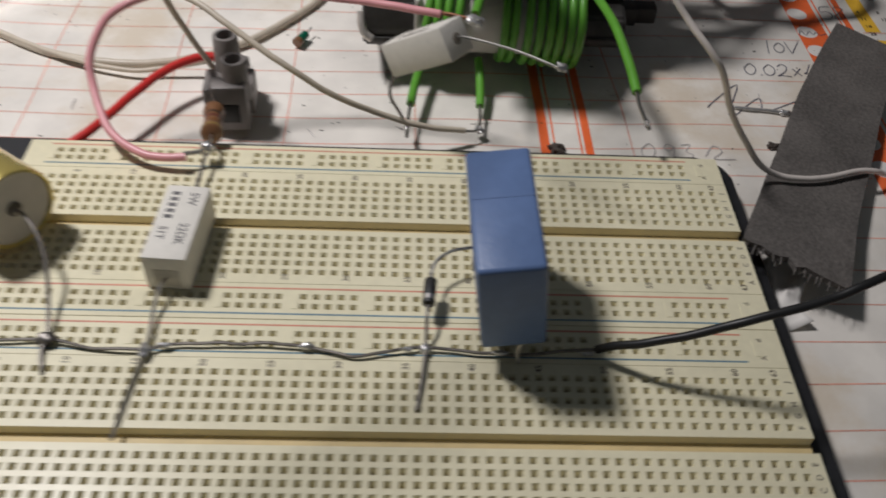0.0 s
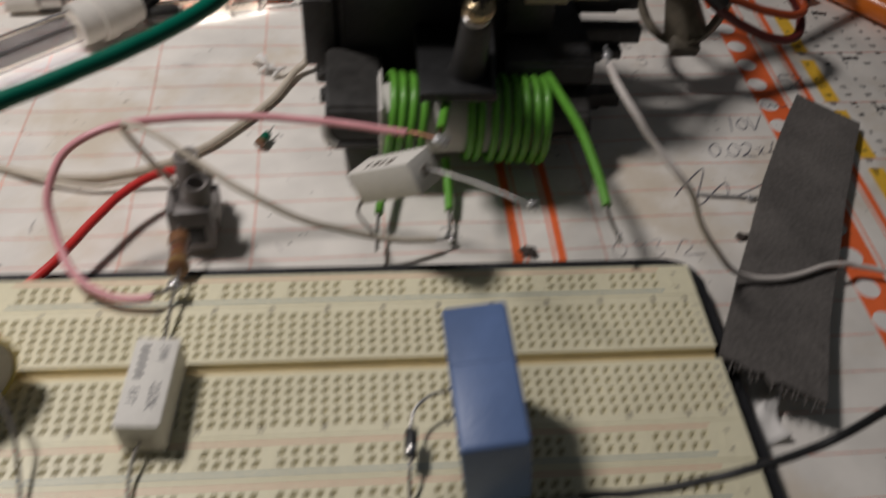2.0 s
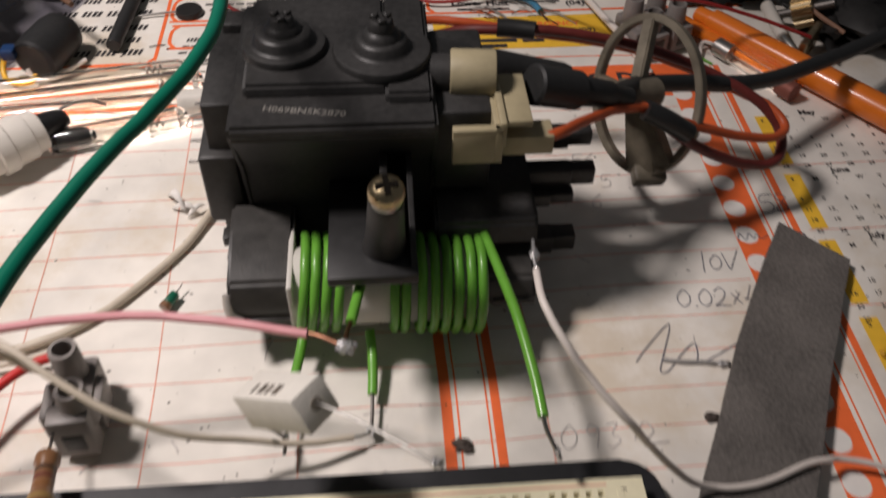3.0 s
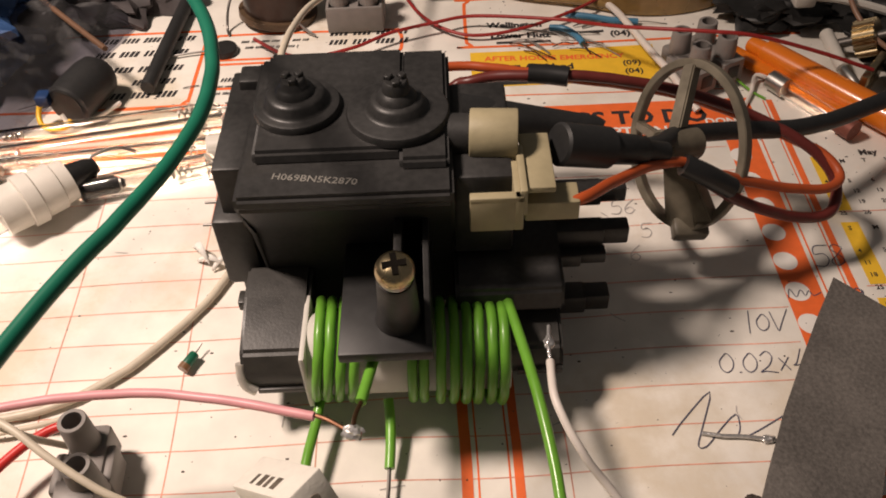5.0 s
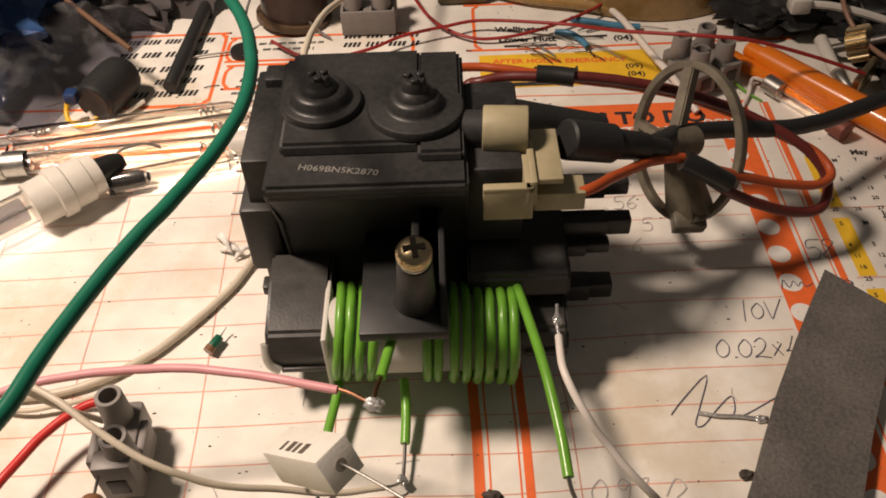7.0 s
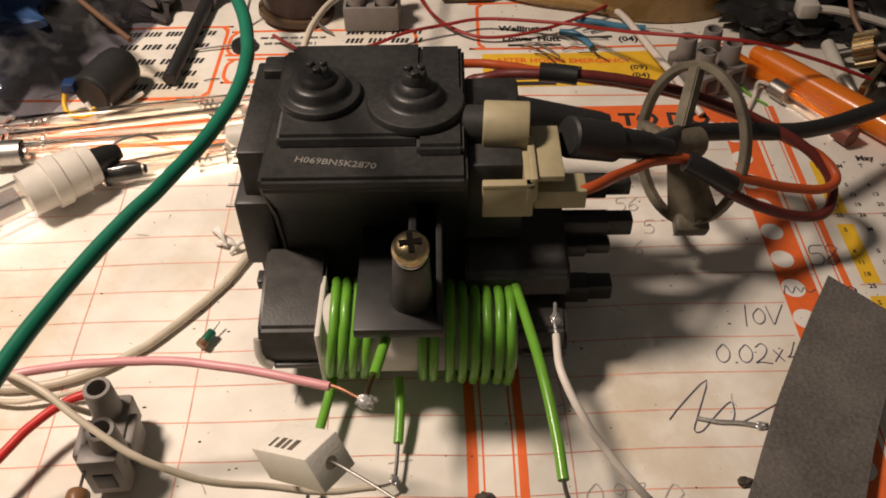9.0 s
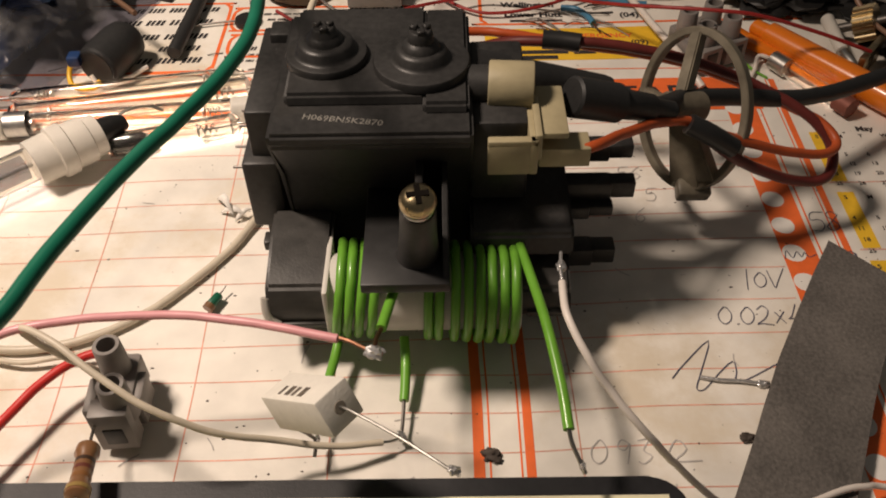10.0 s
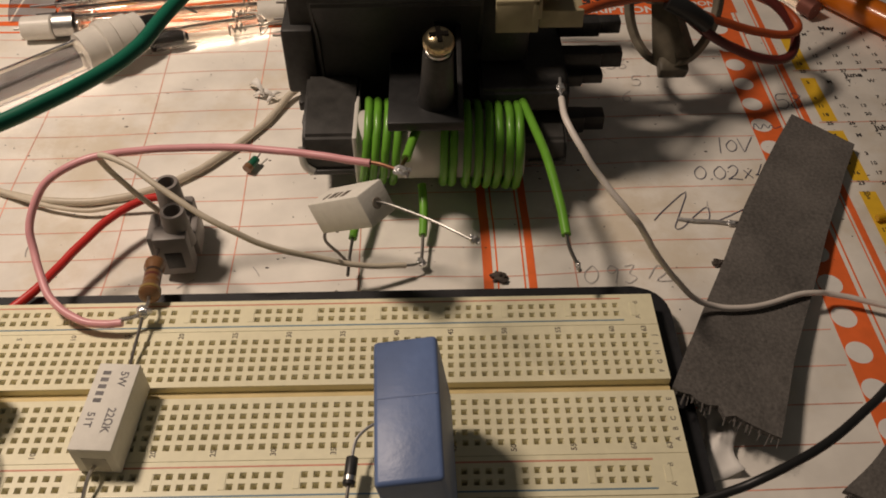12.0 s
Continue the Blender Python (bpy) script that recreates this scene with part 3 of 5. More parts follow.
def breadboard(yc):
    X0, X1 = -160.6, 3.6
    t = thing("breadboard", (-78.5, yc, 6.2), "cream plastic solderless breadboard with square sockets on a black plate", "breadboard", "breadboards on the plate")
    cols = [(c - 63) * 2.54 for c in range(1, 64)]
    g = 0.12
    # the two socket banks and the channel between them
    b = bmesh.new()
    for s in (1, -1):
        rows = [yc + s * (3.81 + 2.54 * k) for k in range(5)]
        lo, hi = sorted((yc + s * 1.55, yc + s * 17.2))
        hole_field(b, cols, rows, X0, X1, lo, hi, TOP)
        skirt(b, X0, X1, lo, hi, 6.2, TOP)
    floor_face = b.faces.new([b.verts.new((x, y, TOP - 2.2)) for x, y in ((X0, yc - 1.6), (X1, yc - 1.6), (X1, yc + 1.6), (X0, yc + 1.6))])
    floor_face.material_index = 2
    for e in (X0, X1):
        b.faces.new([b.verts.new((e, y, z)) for y, z in ((yc - 1.6, 6.2), (yc + 1.6, 6.2), (yc + 1.6, TOP - 2.6), (yc - 1.6, TOP - 2.6))])
    bank = finish_board_part("terminal_strip", b, t)
    ink = bmesh.new()
    for c in [1] + list(range(5, 61, 5)) + [63]:
        for y in (yc + 16.0, yc - 15.4):
            merge(ink, letters(str(c), 1.75, ((c - 63) * 2.54 + 0.6, y, TOP + 0.03), 90, bold=0.03, align="CENTER"))
    for s, names in ((1, "FGHIJ"), (-1, "EDCBA")):
        for k, ch in enumerate(names):
            for x in (2.6, -159.0):
                merge(ink, letters(ch, 1.6, (x, yc + s * (3.81 + 2.54 * k), TOP + 0.03), 90, bold=0.02, align="CENTER"))
    part("printed_scale", ink, BOARD_INK, bank, smooth=False, kind="stuff")
    # power rails
    rail_x = [-5.6 - 15.24 * k - 2.54 * i for k in range(10) for i in range(5)]
    for s in (1, -1):
        y = yc + s * 22.0
        lo, hi = sorted((yc + s * (17.2 + g), yc + s * 26.7))
        b = bmesh.new()
        hole_field(b, rail_x, [y - 1.27, y + 1.27], X0, X1, lo, hi, TOP)
        skirt(b, X0, X1, lo, hi, 6.2, TOP)
        for k in range(11):
            x = 1.8 - 15.24 * k - 3.9 if k else -1.6
            box(x - 0.7, x + 0.7, y - 2.0, y + 2.0, TOP - 0.2, TOP + 0.12, 0.06, b, seg=1)
        r = finish_board_part("power_rail", b, t)
        up = 3.35
        for yy, m, nm in ((y + up, RAIL_RED, "red_stripe"), (y - up, RAIL_BLUE, "blue_stripe")):
            part(nm, box(-155.5, -4.2, yy - 0.19, yy + 0.19, TOP - 0.2, TOP + 0.035), m, r, smooth=False)
        ink = letters("B", 1.7, (-0.2, y + 2.0, TOP + 0.03), 90, align="CENTER")
        part("printed_letter", merge(letters("A", 1.7, (-0.2, y - 2.4, TOP + 0.03), 90, align="CENTER"), ink), BOARD_INK, r, smooth=False)
    return t


plate()
breadboard(-0.5)
breadboard(-54.1)


def binding_post(x, y, material, label, h, wide=1.0):
    t = thing("binding_post", (x, y, 6.2), label, "binding post", "binding posts on the plate")
    b = bmesh.new()
    seg, prof = 32, [(0, 4.6), (4.0, 4.6), (4.6, 3.6), (9, 3.6), (9.6, 4.9), (h - 1.2, 5.9), (h - 0.3, 5.7), (h, 5.0), (h, 3.2), (h - 6, 3.0)]
    prof = [(a, r * wide) for a, r in prof]
    rings = []
    for a, r in prof:
        rings.append([b.verts.new((x + (r * (1 - 0.07 * (a > 9.3 and r > 4.8) * (k % 4 < 2))) * math.cos(k * 2 * math.pi / seg),
                                   y + (r * (1 - 0.07 * (a > 9.3 and r > 4.8) * (k % 4 < 2))) * math.sin(k * 2 * math.pi / seg), 3.5 + a)) for k in range(seg)])
    for r0, r1 in zip(rings, rings[1:]):
        for k in range(seg):
            b.faces.new((r0[k], r0[(k + 1) % seg], r1[(k + 1) % seg], r1[k]))
    b.faces.new(rings[0]); b.faces.new(rings[-1])
    part("cap", b, material, t)
    part("collar", cyl((x, y, 6.1), (x, y, 7.8), 6.2 * wide, 5.8 * wide, bevel=0.3), material, t)
    part("shaft", cyl((x, y, 7), (x, y, 14), 2.2), BRASS, t, "metal shaft")


binding_post(-180.6, 10.0, mat("dark_green_plastic", (0.008, 0.016, 0.014), 0.4, vary=0.2), "dark green-black fluted plastic binding post on the plate", 27)
binding_post(-175.5, -23.5, RED_POST, "red fluted plastic binding post on the plate", 38, 1.25)


# ---- parts on the breadboards ----
def blue_capacitor():
    t = thing("film_capacitor", (-52, -25, TOP), "tall blue epoxy box capacitor leaning on its leads over the breadboard", "capacitor")
    m = Matrix.Translation((-51.6, -23.4, 19.6)) @ Matrix.Rotation(radians(-7.0), 4, "Y") @ Matrix.Rotation(radians(4.0), 4, "X") @ Matrix.Rotation(radians(1.7), 4, "Z")
    part("case", box(-6.1, 6.1, -14.7, 14.7, 0, 22.8, 0.9, m=m, seg=3), BLUE_BOX, t)
    part("potting", box(-5.4, 5.4, -14, 14, -0.3, 0.4, m=m), BLACK_ABS, t)
    # shallow mould line across the top and faint print on the side
    part("mould_line", box(-5.6, 5.6, 1.9, 2.2, 22.75, 22.86, m=m), mat("blue_groove", (0.118, 0.176, 0.345), 0.5), t)
    b = bmesh.new()
    for y0, y1, z0 in ((-6, 5, 6.2), (-4, 6, 10.4), (-2, 3, 14.6)):
        box(-6.15, -6.08, y0, y1, z0, z0 + 1.2, bm=b, m=m)
    part("side_print", b, mat("blue_print", (0.09, 0.12, 0.27), 0.5), t, "dark printed marks")
    p, q = m @ Vector((-4.2, 10.6, 0.5)), m @ Vector((2.0, -11.2, 0.5))
    part("lead", tube([p, p + Vector((-0.6, -0.4, -1.6)), (-57.3, -12.4, 16), (-57.5, -12.7, 10)], 0.38, 8), STEEL, t)
    part("lead", tube([q, q + Vector((0.2, -0.6, -2.0)), (-49.8, -36.2, 14), (-49.4, -36.9, 12.4)], 0.38, 8), STEEL, t)


def power_resistor():
    t = thing("cement_resistor", (-118.5, -9, TOP), "white cement power resistor with printed rating on the breadboard", "resistor")
    m = Matrix.Translation((-118.3, -9.4, TOP + 0.2)) @ Matrix.Rotation(radians(-3.5), 4, "Z")
    b = box(-4.5, 4.5, -10.7, 10.7, 0, 8.9, 0.35, m=m)
    part("body", b, CERAMIC, t)
    b = box(-2.6, 2.6, -10.85, -10.2, 1.0, 5.6, 0.2, m=m)
    cement = mat("cement", (0.5, 0.47, 0.41), 0.85, bump=0.4)
    part("end_cement", b, cement, t)
    part("end_cement", box(-2.6, 2.6, 10.2, 10.85, 1.0, 5.6, 0.2, m=m), cement, t)
    ink = bmesh.new()
    top = m @ Matrix.Translation((0, 0, 8.93))
    w = letters("5W", 2.5, (1.0, 8.6, 0), -90, bold=0.05)
    merge(w, letters("22ΩK", 2.5, (1.0, -0.6, 0), -90, bold=0.05))
    merge(w, letters("51T", 2.3, (-2.9, -1.8, 0), -90, bold=0.05))
    for k in range(5):
        merge(w, box(-2.9, -1.2, 7.6 - k * 1.75, 8.6 - k * 1.75, -0.02, 0.02))
    bmesh.ops.transform(w, matrix=top, verts=w.verts)
    part("printing", w, mat("grey_print", (0.16, 0.15, 0.15), 0.6, vary=0.5), t, "grey printed rating 5W 22ΩK", smooth=False, kind="stuff")
    part("lead", tube([(-117.7, 1.0, 15), (-117.8, 3.5, 15), (-118.6, 8, 14), (-118.2, 14, 15.2), (-118.0, 19, 16)], 0.4, 8), OLD_WIRE, t)
    part("lead", tube([(-119.3, -19.8, 15), (-119.9, -22.5, 15.4), (-120.4, -27, 14), (-120.0, -32, 13.4), (-120.2, -36.2, 13), (-121.2, -45.7, 12.6), (-121.8, -55.3, 12.5)], 0.42, 8), STEEL, t)


def gold_capacitor():
    f, bk = Vector((-149.8, -9.2, 22.6)), Vector((-173.0, 7.2, 22.0))
    d = (bk - f).normalized()
    L = (bk - f).length
    t = thing("electrolytic_capacitor", (-164, 2, TOP), "gold sleeved axial electrolytic capacitor above the breadboard", "capacitor")
    part("can", lathe([(2.4, 7.9), (0.8, 7.9), (0.3, 8.1), (0, 8.3), (0.2, 8.7), (0.8, 8.9), (2.2, 9.0), (L - 6.5, 9.0), (L - 5.7, 8.3), (L - 4.9, 8.3), (L - 4.1, 9.0), (L - 0.8, 8.9), (L - 0.2, 8.4), (L, 7.6), (L, 6)], f, d, 40), GOLD_FOIL, t)
    part("end_disc", lathe([(0.7, 0.0), (0.7, 8.2), (1.2, 8.2)], f, d, 36), CAP_SEAL, t, "pale grey end disc")
    part("end_rivet", lathe([(-0.9, 0.0), (-0.8, 0.9), (0.2, 1.5), (1.0, 1.7)], f, d, 16), OLD_WIRE, t)
    u, w, _ = frame_of(d)
    def on_can(a, ang):
        r = 9.04
        return f + d * a + (u * math.cos(ang) + w * math.sin(ang)) * r
    up = math.atan2(w.z, u.z)
    ink = bmesh.new()
    for a0, g0, a1, g1 in ((9, 0.25, 9.4, 0.9), (21, 0.4, 21.2, 0.74), (19.6, 0.58, 22.6, 0.55)):
        s = 1 if on_can(a0, up + 0.5).y < on_can(a0, up - 0.5).y else -1
        part("polarity_mark", tube([on_can(a0 + (a1 - a0) * k / 4, up + s * (g0 + 0.12 + (g1 - g0) * k / 4)) for k in range(5)], 0.16, 6), RED_MARK, t, "red printed polarity mark")
    part("lead", tube([f - d * 0.6, f - d * 2.2 + Vector((0, 0, 0.0)), (-145.0, -13.8, 22.0), (-142.3, -18.5, 19.5), (-140.6, -25, 16), (-139.4, -31, 13.8), (-139, -34.1, 13.2), (-139.2, -37, 12.8), (-138.0, -41, 12.3), (-138, -41.5, 11)], 0.42, 8), OLD_WIRE, t)
    part("lead", tube([bk, bk + d * 4, bk + d * 7 + Vector((0, -2, -3)), (-184, 11, 12), (-184, 6, 7)], 0.42, 8), STEEL, t)


def diode():
    t = thing("diode", (-66.5, -24, TOP), "small black diode with silver band between bent leads", "diode")
    a, e = Vector((-66.4, -20.6, 17.3)), Vector((-66.9, -26.6, 16.7))
    part("body", cyl(a, e, 1.28, seg=20, bevel=0.3), BLACK_ABS, t)
    d = (e - a).normalized()
    part("band", cyl(e - d * 1.9, e - d * 0.9, 1.31, seg=20), STEEL, t, "silver cathode band")
    part("lead", tube([a, a - d * 2.0, (-65.4, -16.2, 18.0), (-62.4, -13.8, 18.6), (-57.6, -12.2, 18.4)], 0.36, 8), STEEL, t)
    part("lead", tube([e, e + d * 2.5, (-67.2, -32, 14.6), (-67.3, -35, 13.3), (-68.0, -42, 12.8), (-68.8, -48.2, 12.3)], 0.36, 8), OLD_WIRE, t)


def bus_wire():
    t = thing("bus_wire", (-95, -35, TOP), "dark twisted bare bus wire with solder joints across the breadboard", "wire")
    pts = [(-205, -52, 10), (-185, -45.5, 12), (-166.5, -39.1, 13), (-160.8, -37.2, 13), (-148.8, -34.6, 13), (-139.0, -34.1, 13), (-130.2, -35.6, 12.8), (-120.2, -36.2, 13), (-115.0, -34.7, 13), (-102.0, -34.1, 13),
           (-90.0, -34.6, 13), (-81.2, -36.6, 12.7), (-74.4, -35.3, 13), (-67.4, -34.4, 13), (-56.2, -35.2, 13), (-50.1, -35.7, 13), (-42.0, -35.0, 13.4), (-37.0, -34.9, 14.0), (-33.5, -35.6, 15.2)]
    part("wire", tube(pts, 0.34, 8, wobble=0.4), OLD_WIRE, t)
    for x, y, r, sq in ((-139, -34.1, 1.5, (1.2, 1.0, 0.8)), (-120.2, -36.4, 1.2, (0.8, 1.5, 0.8)), (-116.8, -35.1, 0.7, (1.8, 0.8, 0.8)), (-90, -34.6, 0.8, (1.9, 0.9, 0.8)), (-67.4, -34.6, 1.1, (1, 1, 0.8)), (-71, -34.9, 0.6, (2, 0.8, 0.8)), (-53, -35.4, 0.7, (2.2, 0.8, 0.8)), (-36.0, -35.0, 0.8, (1.8, 0.8, 0.8))):
        part("solder_joint", blob((x, y, 13.2), r, sq, 0.4, seed=x), SOLDER if x != -139 else OLD_WIRE, t)


def cable(name, pts, r, material, label, category="wire", ends=(), seg=12, end_mat=None):
    t = thing(name, pts[len(pts) // 2], label, category)
    part("insulation", tube(pts, r, seg, wobble=0.15), material, t)
    for e in ends:
        part("bare_end", tube(e, r * 0.45, 8, wobble=0.2), end_mat or STEEL, t, "tinned bare end")
    return t


blue_capacitor()
power_resistor()
gold_capacitor()
diode()
bus_wire()
cable("black_cable", [(-34.5, -35.2, 14.6), (-31.6, -36.6, 17.8), (-27.2, -38.3, 20.8), (-21.6, -39.3, 24.0), (-16.7, -39.9, 27.0), (-12.0, -40.4, 30.0), (-5.0, -40.0, 32.6), (3.0, -38.6, 34.8), (7.4, -37.6, 36.8), (12.6, -35.7, 38.0), (17.1, -33.6, 38.5), (22.1, -30.5, 38.5), (27.7, -26.3, 38.0), (35.4, -19.9, 37.0), (45.9, -9.4, 35.0), (80.0, 40.0, 24.0), (120.0, 84.0, 6.0)], 0.85, BLACK_PVC, "black insulated cable rising from its joint on the bus wire")

# pink wire from the joint over the breadboard to the winding
pk = cable("pink_wire", [(-122.4, 16.8, 15.8), (-127, 16.8, 15.5), (-133, 18.2, 15.6), (-140.6, 23.5, 17.0), (-146.0, 33.5, 20.6), (-147.6, 40.0, 26.0), (-144.2, 46.4, 32.4), (-136.8, 50.4, 36.0), (-127.4, 53.2, 36.8), (-114.4, 55.8, 36.0), (-98.0, 56.8, 35.0), (-80.7, 53.8, 35.2), (-64.5, 49.7, 35.3)], 0.98, PINK_PVC, "pink insulated wire arching over the breadboard")
part("bare_end", tube([(-123, 17.2, 16.3), (-120.5, 18, 16.2), (-117.8, 19.6, 16.2)], 0.5, 8, wobble=0.25), STEEL, pk)
part("bare_end", tube([(-64.6, 50.1, 35.3), (-61, 48, 36), (-57.4, 45.2, 36.8), (-55, 44.4, 36.6)], 0.5, 8, wobble=0.25), COPPER, pk)
part("solder_joint", blob((-118, 19.6, 16.4), 1.7, (1, 1, 0.9), 0.45, 3), SOLDER, pk)
part("solder_joint", blob((-56.6, 44.8, 36.8), 1.35, (1.4, 1.1, 0.9), 0.6, 5, freq=2.0), SOLDER, pk)


def small_resistor():
    t = thing("carbon_resistor", (-118, 32, 10), "brown carbon resistor with bands between terminal block and joint", "resistor")
    a, e = Vector((-120.0, 38.8, 13.0)), Vector((-117.8, 24.6, 16.0))
    d = (e - a).normalized()
    L = (e - a).length
    part("body", lathe([(0, 0.6), (0.1, 1.7), (0.7, 2.5), (2.8, 2.6), (3.6, 2.1), (L - 3.8, 2.1), (L - 2.8, 2.6), (L - 0.7, 2.5), (L - 0.1, 1.6), (L, 0.6)], a, d, 24), BROWN_RES, t)
    for s, c in ((4.6, (0.05, 0.03, 0.02)), (6.8, (0.12, 0.035, 0.025)), (9.0, (0.2, 0.09, 0.03)), (12.4, (0.28, 0.19, 0.06))):
        part("band", lathe([(s, 2.14 if s < 12 else 2.62), (s + 1.0, 2.14 if s < 12 else 2.64)], a, d, 24), mat("band_paint", c, 0.4), t)
    part("lead", tube([e, e + d * 2.5, (-118, 19.6, 16.3)], 0.38, 8), STEEL, t)
    part("lead", tube([a, a - d * 4, a - d * 9], 0.38, 8), STEEL, t)


small_resistor()


def barrel_block(name, m, n, label, group="", length=22.0, gap=4.7, pitch=10.0, closed=False, face=10.8, skew=0.0):
    """A screw terminal block: n ways side by side along local x, screw barrels up, wires along local y."""
    at = m.translation
    t = thing(name, at, label, "terminal block", group)
    for k in range(n):
        x = (k - (n - 1) / 2) * pitch
        w = box(x - 3.6, x + 3.6, -length / 2, length / 2, 1.2, 10.4, 0.9)
        box(x - 4.4, x + 4.4, -length / 2 - 0.6, -length / 2 + 4.6, 0.6, face, 0.5, w)
        bmesh.ops.transform(w, matrix=m, verts=w.verts)
        part("way", w, GREY_NYLON, t)
        for s in (-1, 1):
            p = lathe([(8, 3.9), (12, 3.5), (19, 3.2), (19.3, 3.0), (19.3, 2.2), (13, 2.1), (13, 0)], (x - s * skew, s * gap, 0), (0, 0, 1), 26)
            bmesh.ops.transform(p, matrix=m, verts=p.verts)
            part("barrel", p, GREY_NYLON, t)
            p = lathe([(12.6, 2.0), (13.8, 2.0), (13.8, 0)], (x - s * skew, s * gap, 0), (0, 0, 1), 18)
            bmesh.ops.transform(p, matrix=m, verts=p.verts)
            part("screw", p, OLD_WIRE, t, "dark recessed screw")
            if closed:
                continue
            p = box(x - 2.3, x + 2.3, s * (length / 2 + 0.3) - 0.6, s * (length / 2 + 0.3) + 0.6, 3.2, 8.8, 0.3)
            bmesh.ops.transform(p, matrix=m, verts=p.verts)
            part("wire_entry", p, BLACK_ABS, t, "dark wire entry")
    for k in range(n - 1):
        x = (k - (n - 2) / 2) * pitch
        b = box(x - 1.8, x + 1.8, -4, 4, 1.2, 8, 0.4)
        bmesh.ops.transform(b, matrix=m, verts=b.verts)
        part("bridge", b, GREY_NYLON, t)
    half = (n - 1) / 2 * pitch + 3.4
    for s in (-1, 1):
        b = box(s * (half + 0.9) - 1.1, s * (half + 0.9) + 1.1, -4.5, 5.0, 1.2, 9.5, 0.6)
        bmesh.ops.transform(b, matrix=m, verts=b.verts)
        part("side_lug", b, GREY_NYLON, t)
    if closed:
        b = box(-half - 1.6, half + 1.6, -length / 2 - 1.0, length / 2 + 1.0, 0.4, 10.8, 0.6)
        bmesh.ops.transform(b, matrix=m, verts=b.verts)
        part("body", b, GREY_NYLON, t)
    if n == 1:
        b = box(-7.4, -4.6, -6.5, 3.5, 1.0, 10.6, 0.9)
        bmesh.ops.transform(b, matrix=m, verts=b.verts)
        part("cut_web", b, GREY_NYLON, t)
    return t


barrel_block("terminal_block", Matrix.Translation((-118.2, 55.2, 1.2)) @ Matrix.Rotation(radians(4), 4, "Z"), 1, "grey nylon single screw terminal block on the planner", length=20.0, gap=5.6, face=14.0, skew=1.5)
cable("red_wire", [(-123.0, 66.5, 9.5), (-127, 66.4, 10), (-131.6, 64.0, 10), (-137.7, 57.6, 10), (-143.9, 46.4, 9.5), (-150, 34, 9), (-158, 24, 8), (-166, 15, 7.5), (-174, 5.8, 7), (-182, -5.4, 7), (-184.5, -12, 8.5)], 1.2, RED_PVC, "red insulated wire from terminal block to binding post")
cable("cream_wire", [(-124.5, 60.8, 10.0), (-127.4, 56.0, 22.0), (-130.4, 52.6, 33.5), (-131.0, 52.4, 36.6), (-128.4, 51.4, 37.4), (-122.2, 48.0, 37.0), (-112.2, 41.8, 33.5), (-101.8, 37.4, 28.0), (-90.8, 37.2, 20.0), (-79.4, 40.0, 12.5), (-68.2, 41.0, 8.0), (-57.0, 44.0, 4.6)], 0.78, TAN_PVC, "cream wire from terminal block to green winding lead", ends=([(-57.2, 44, 4.6), (-54.6, 44.8, 4.0), (-52.6, 46, 3.4)],))
cable("tan_wire", [(-90.5, 130, 12), (-93, 127, 4), (-97.0, 123.0, 1.8), (-102.7, 110.7, 1.2), (-112.6, 96.5, 1.1), (-122.9, 85.6, 1.1), (-137.8, 77.2, 1.1), (-155.2, 74.6, 1.1), (-176.6, 79.3, 1.1), (-200, 92, 1.1), (-240, 110, 1.1)], 1.15, TAN_PVC, "old tan insulated wire lying on the planner")
cable("tan_wire", [(-124, 68.5, 9), (-130, 71.5, 5), (-139, 71.2, 2.5), (-150, 70.0, 2), (-163, 73, 2), (-180, 80.6, 2), (-215, 100, 2)], 0.7, TAN_PVC, "thin tan wire from terminal block on the planner")
cable("white_wire", [(-20.4, 44.4, 57.6), (-20.6, 40, 58.3), (-20.2, 35.2, 58.4), (-17.6, 29.2, 56.0), (-13.9, 25.4, 51.5), (-5.4, 19.4, 43.0), (1.9, 22.7, 29.0), (9.2, 23.1, 18.5), (14.5, 23.5, 12.4), (19.0, 24.1, 9.6), (24.6, 24.3, 8.3), (32.2, 25.8, 7.4), (40.4, 28.9, 6.8), (47.6, 30.8, 6.0), (56.4, 31.1, 3.6), (90, 22, 3), (130, 30, 2)], 0.74, WHITE_PVC, "white insulated wire with tinned end held in the air",
      ends=([(-20.4, 44.2, 57.6), (-20.3, 48, 57.8), (-19.9, 52.2, 57.6)],), end_mat=SOLDER)
part("solder_joint", blob((-20.2, 48.2, 57.8), 0.85, (1, 1.8, 1), 0.5, 9), SOLDER, bpy.data.objects["white_wire"])
cable("green_test_lead", [(-215, -118, 96), (-180, -84, 98), (-149.4, -53.4, 100), (-139.6, -41.8, 100), (-124, -29, 100), (-110.1, -17.7, 100), (-100.4, -8.4, 100), (-93.9, 0.8, 100), (-90.6, 13.0, 100), (-85.7, 27.4, 100), (-80.4, 39.1, 100), (-75.6, 51.2, 100), (-73.2, 63.7, 100), (-74.0, 76.4, 100), (-77.6, 89.2, 100), (-83.0, 100.5, 99.5), (-92, 125, 92), (-104, 165, 72), (-114, 220, 38), (-118, 270, 16), (-120, 300, 8)], 1.2, DKGREEN_PVC, "thick dark green test lead sweeping above the table", seg=16)


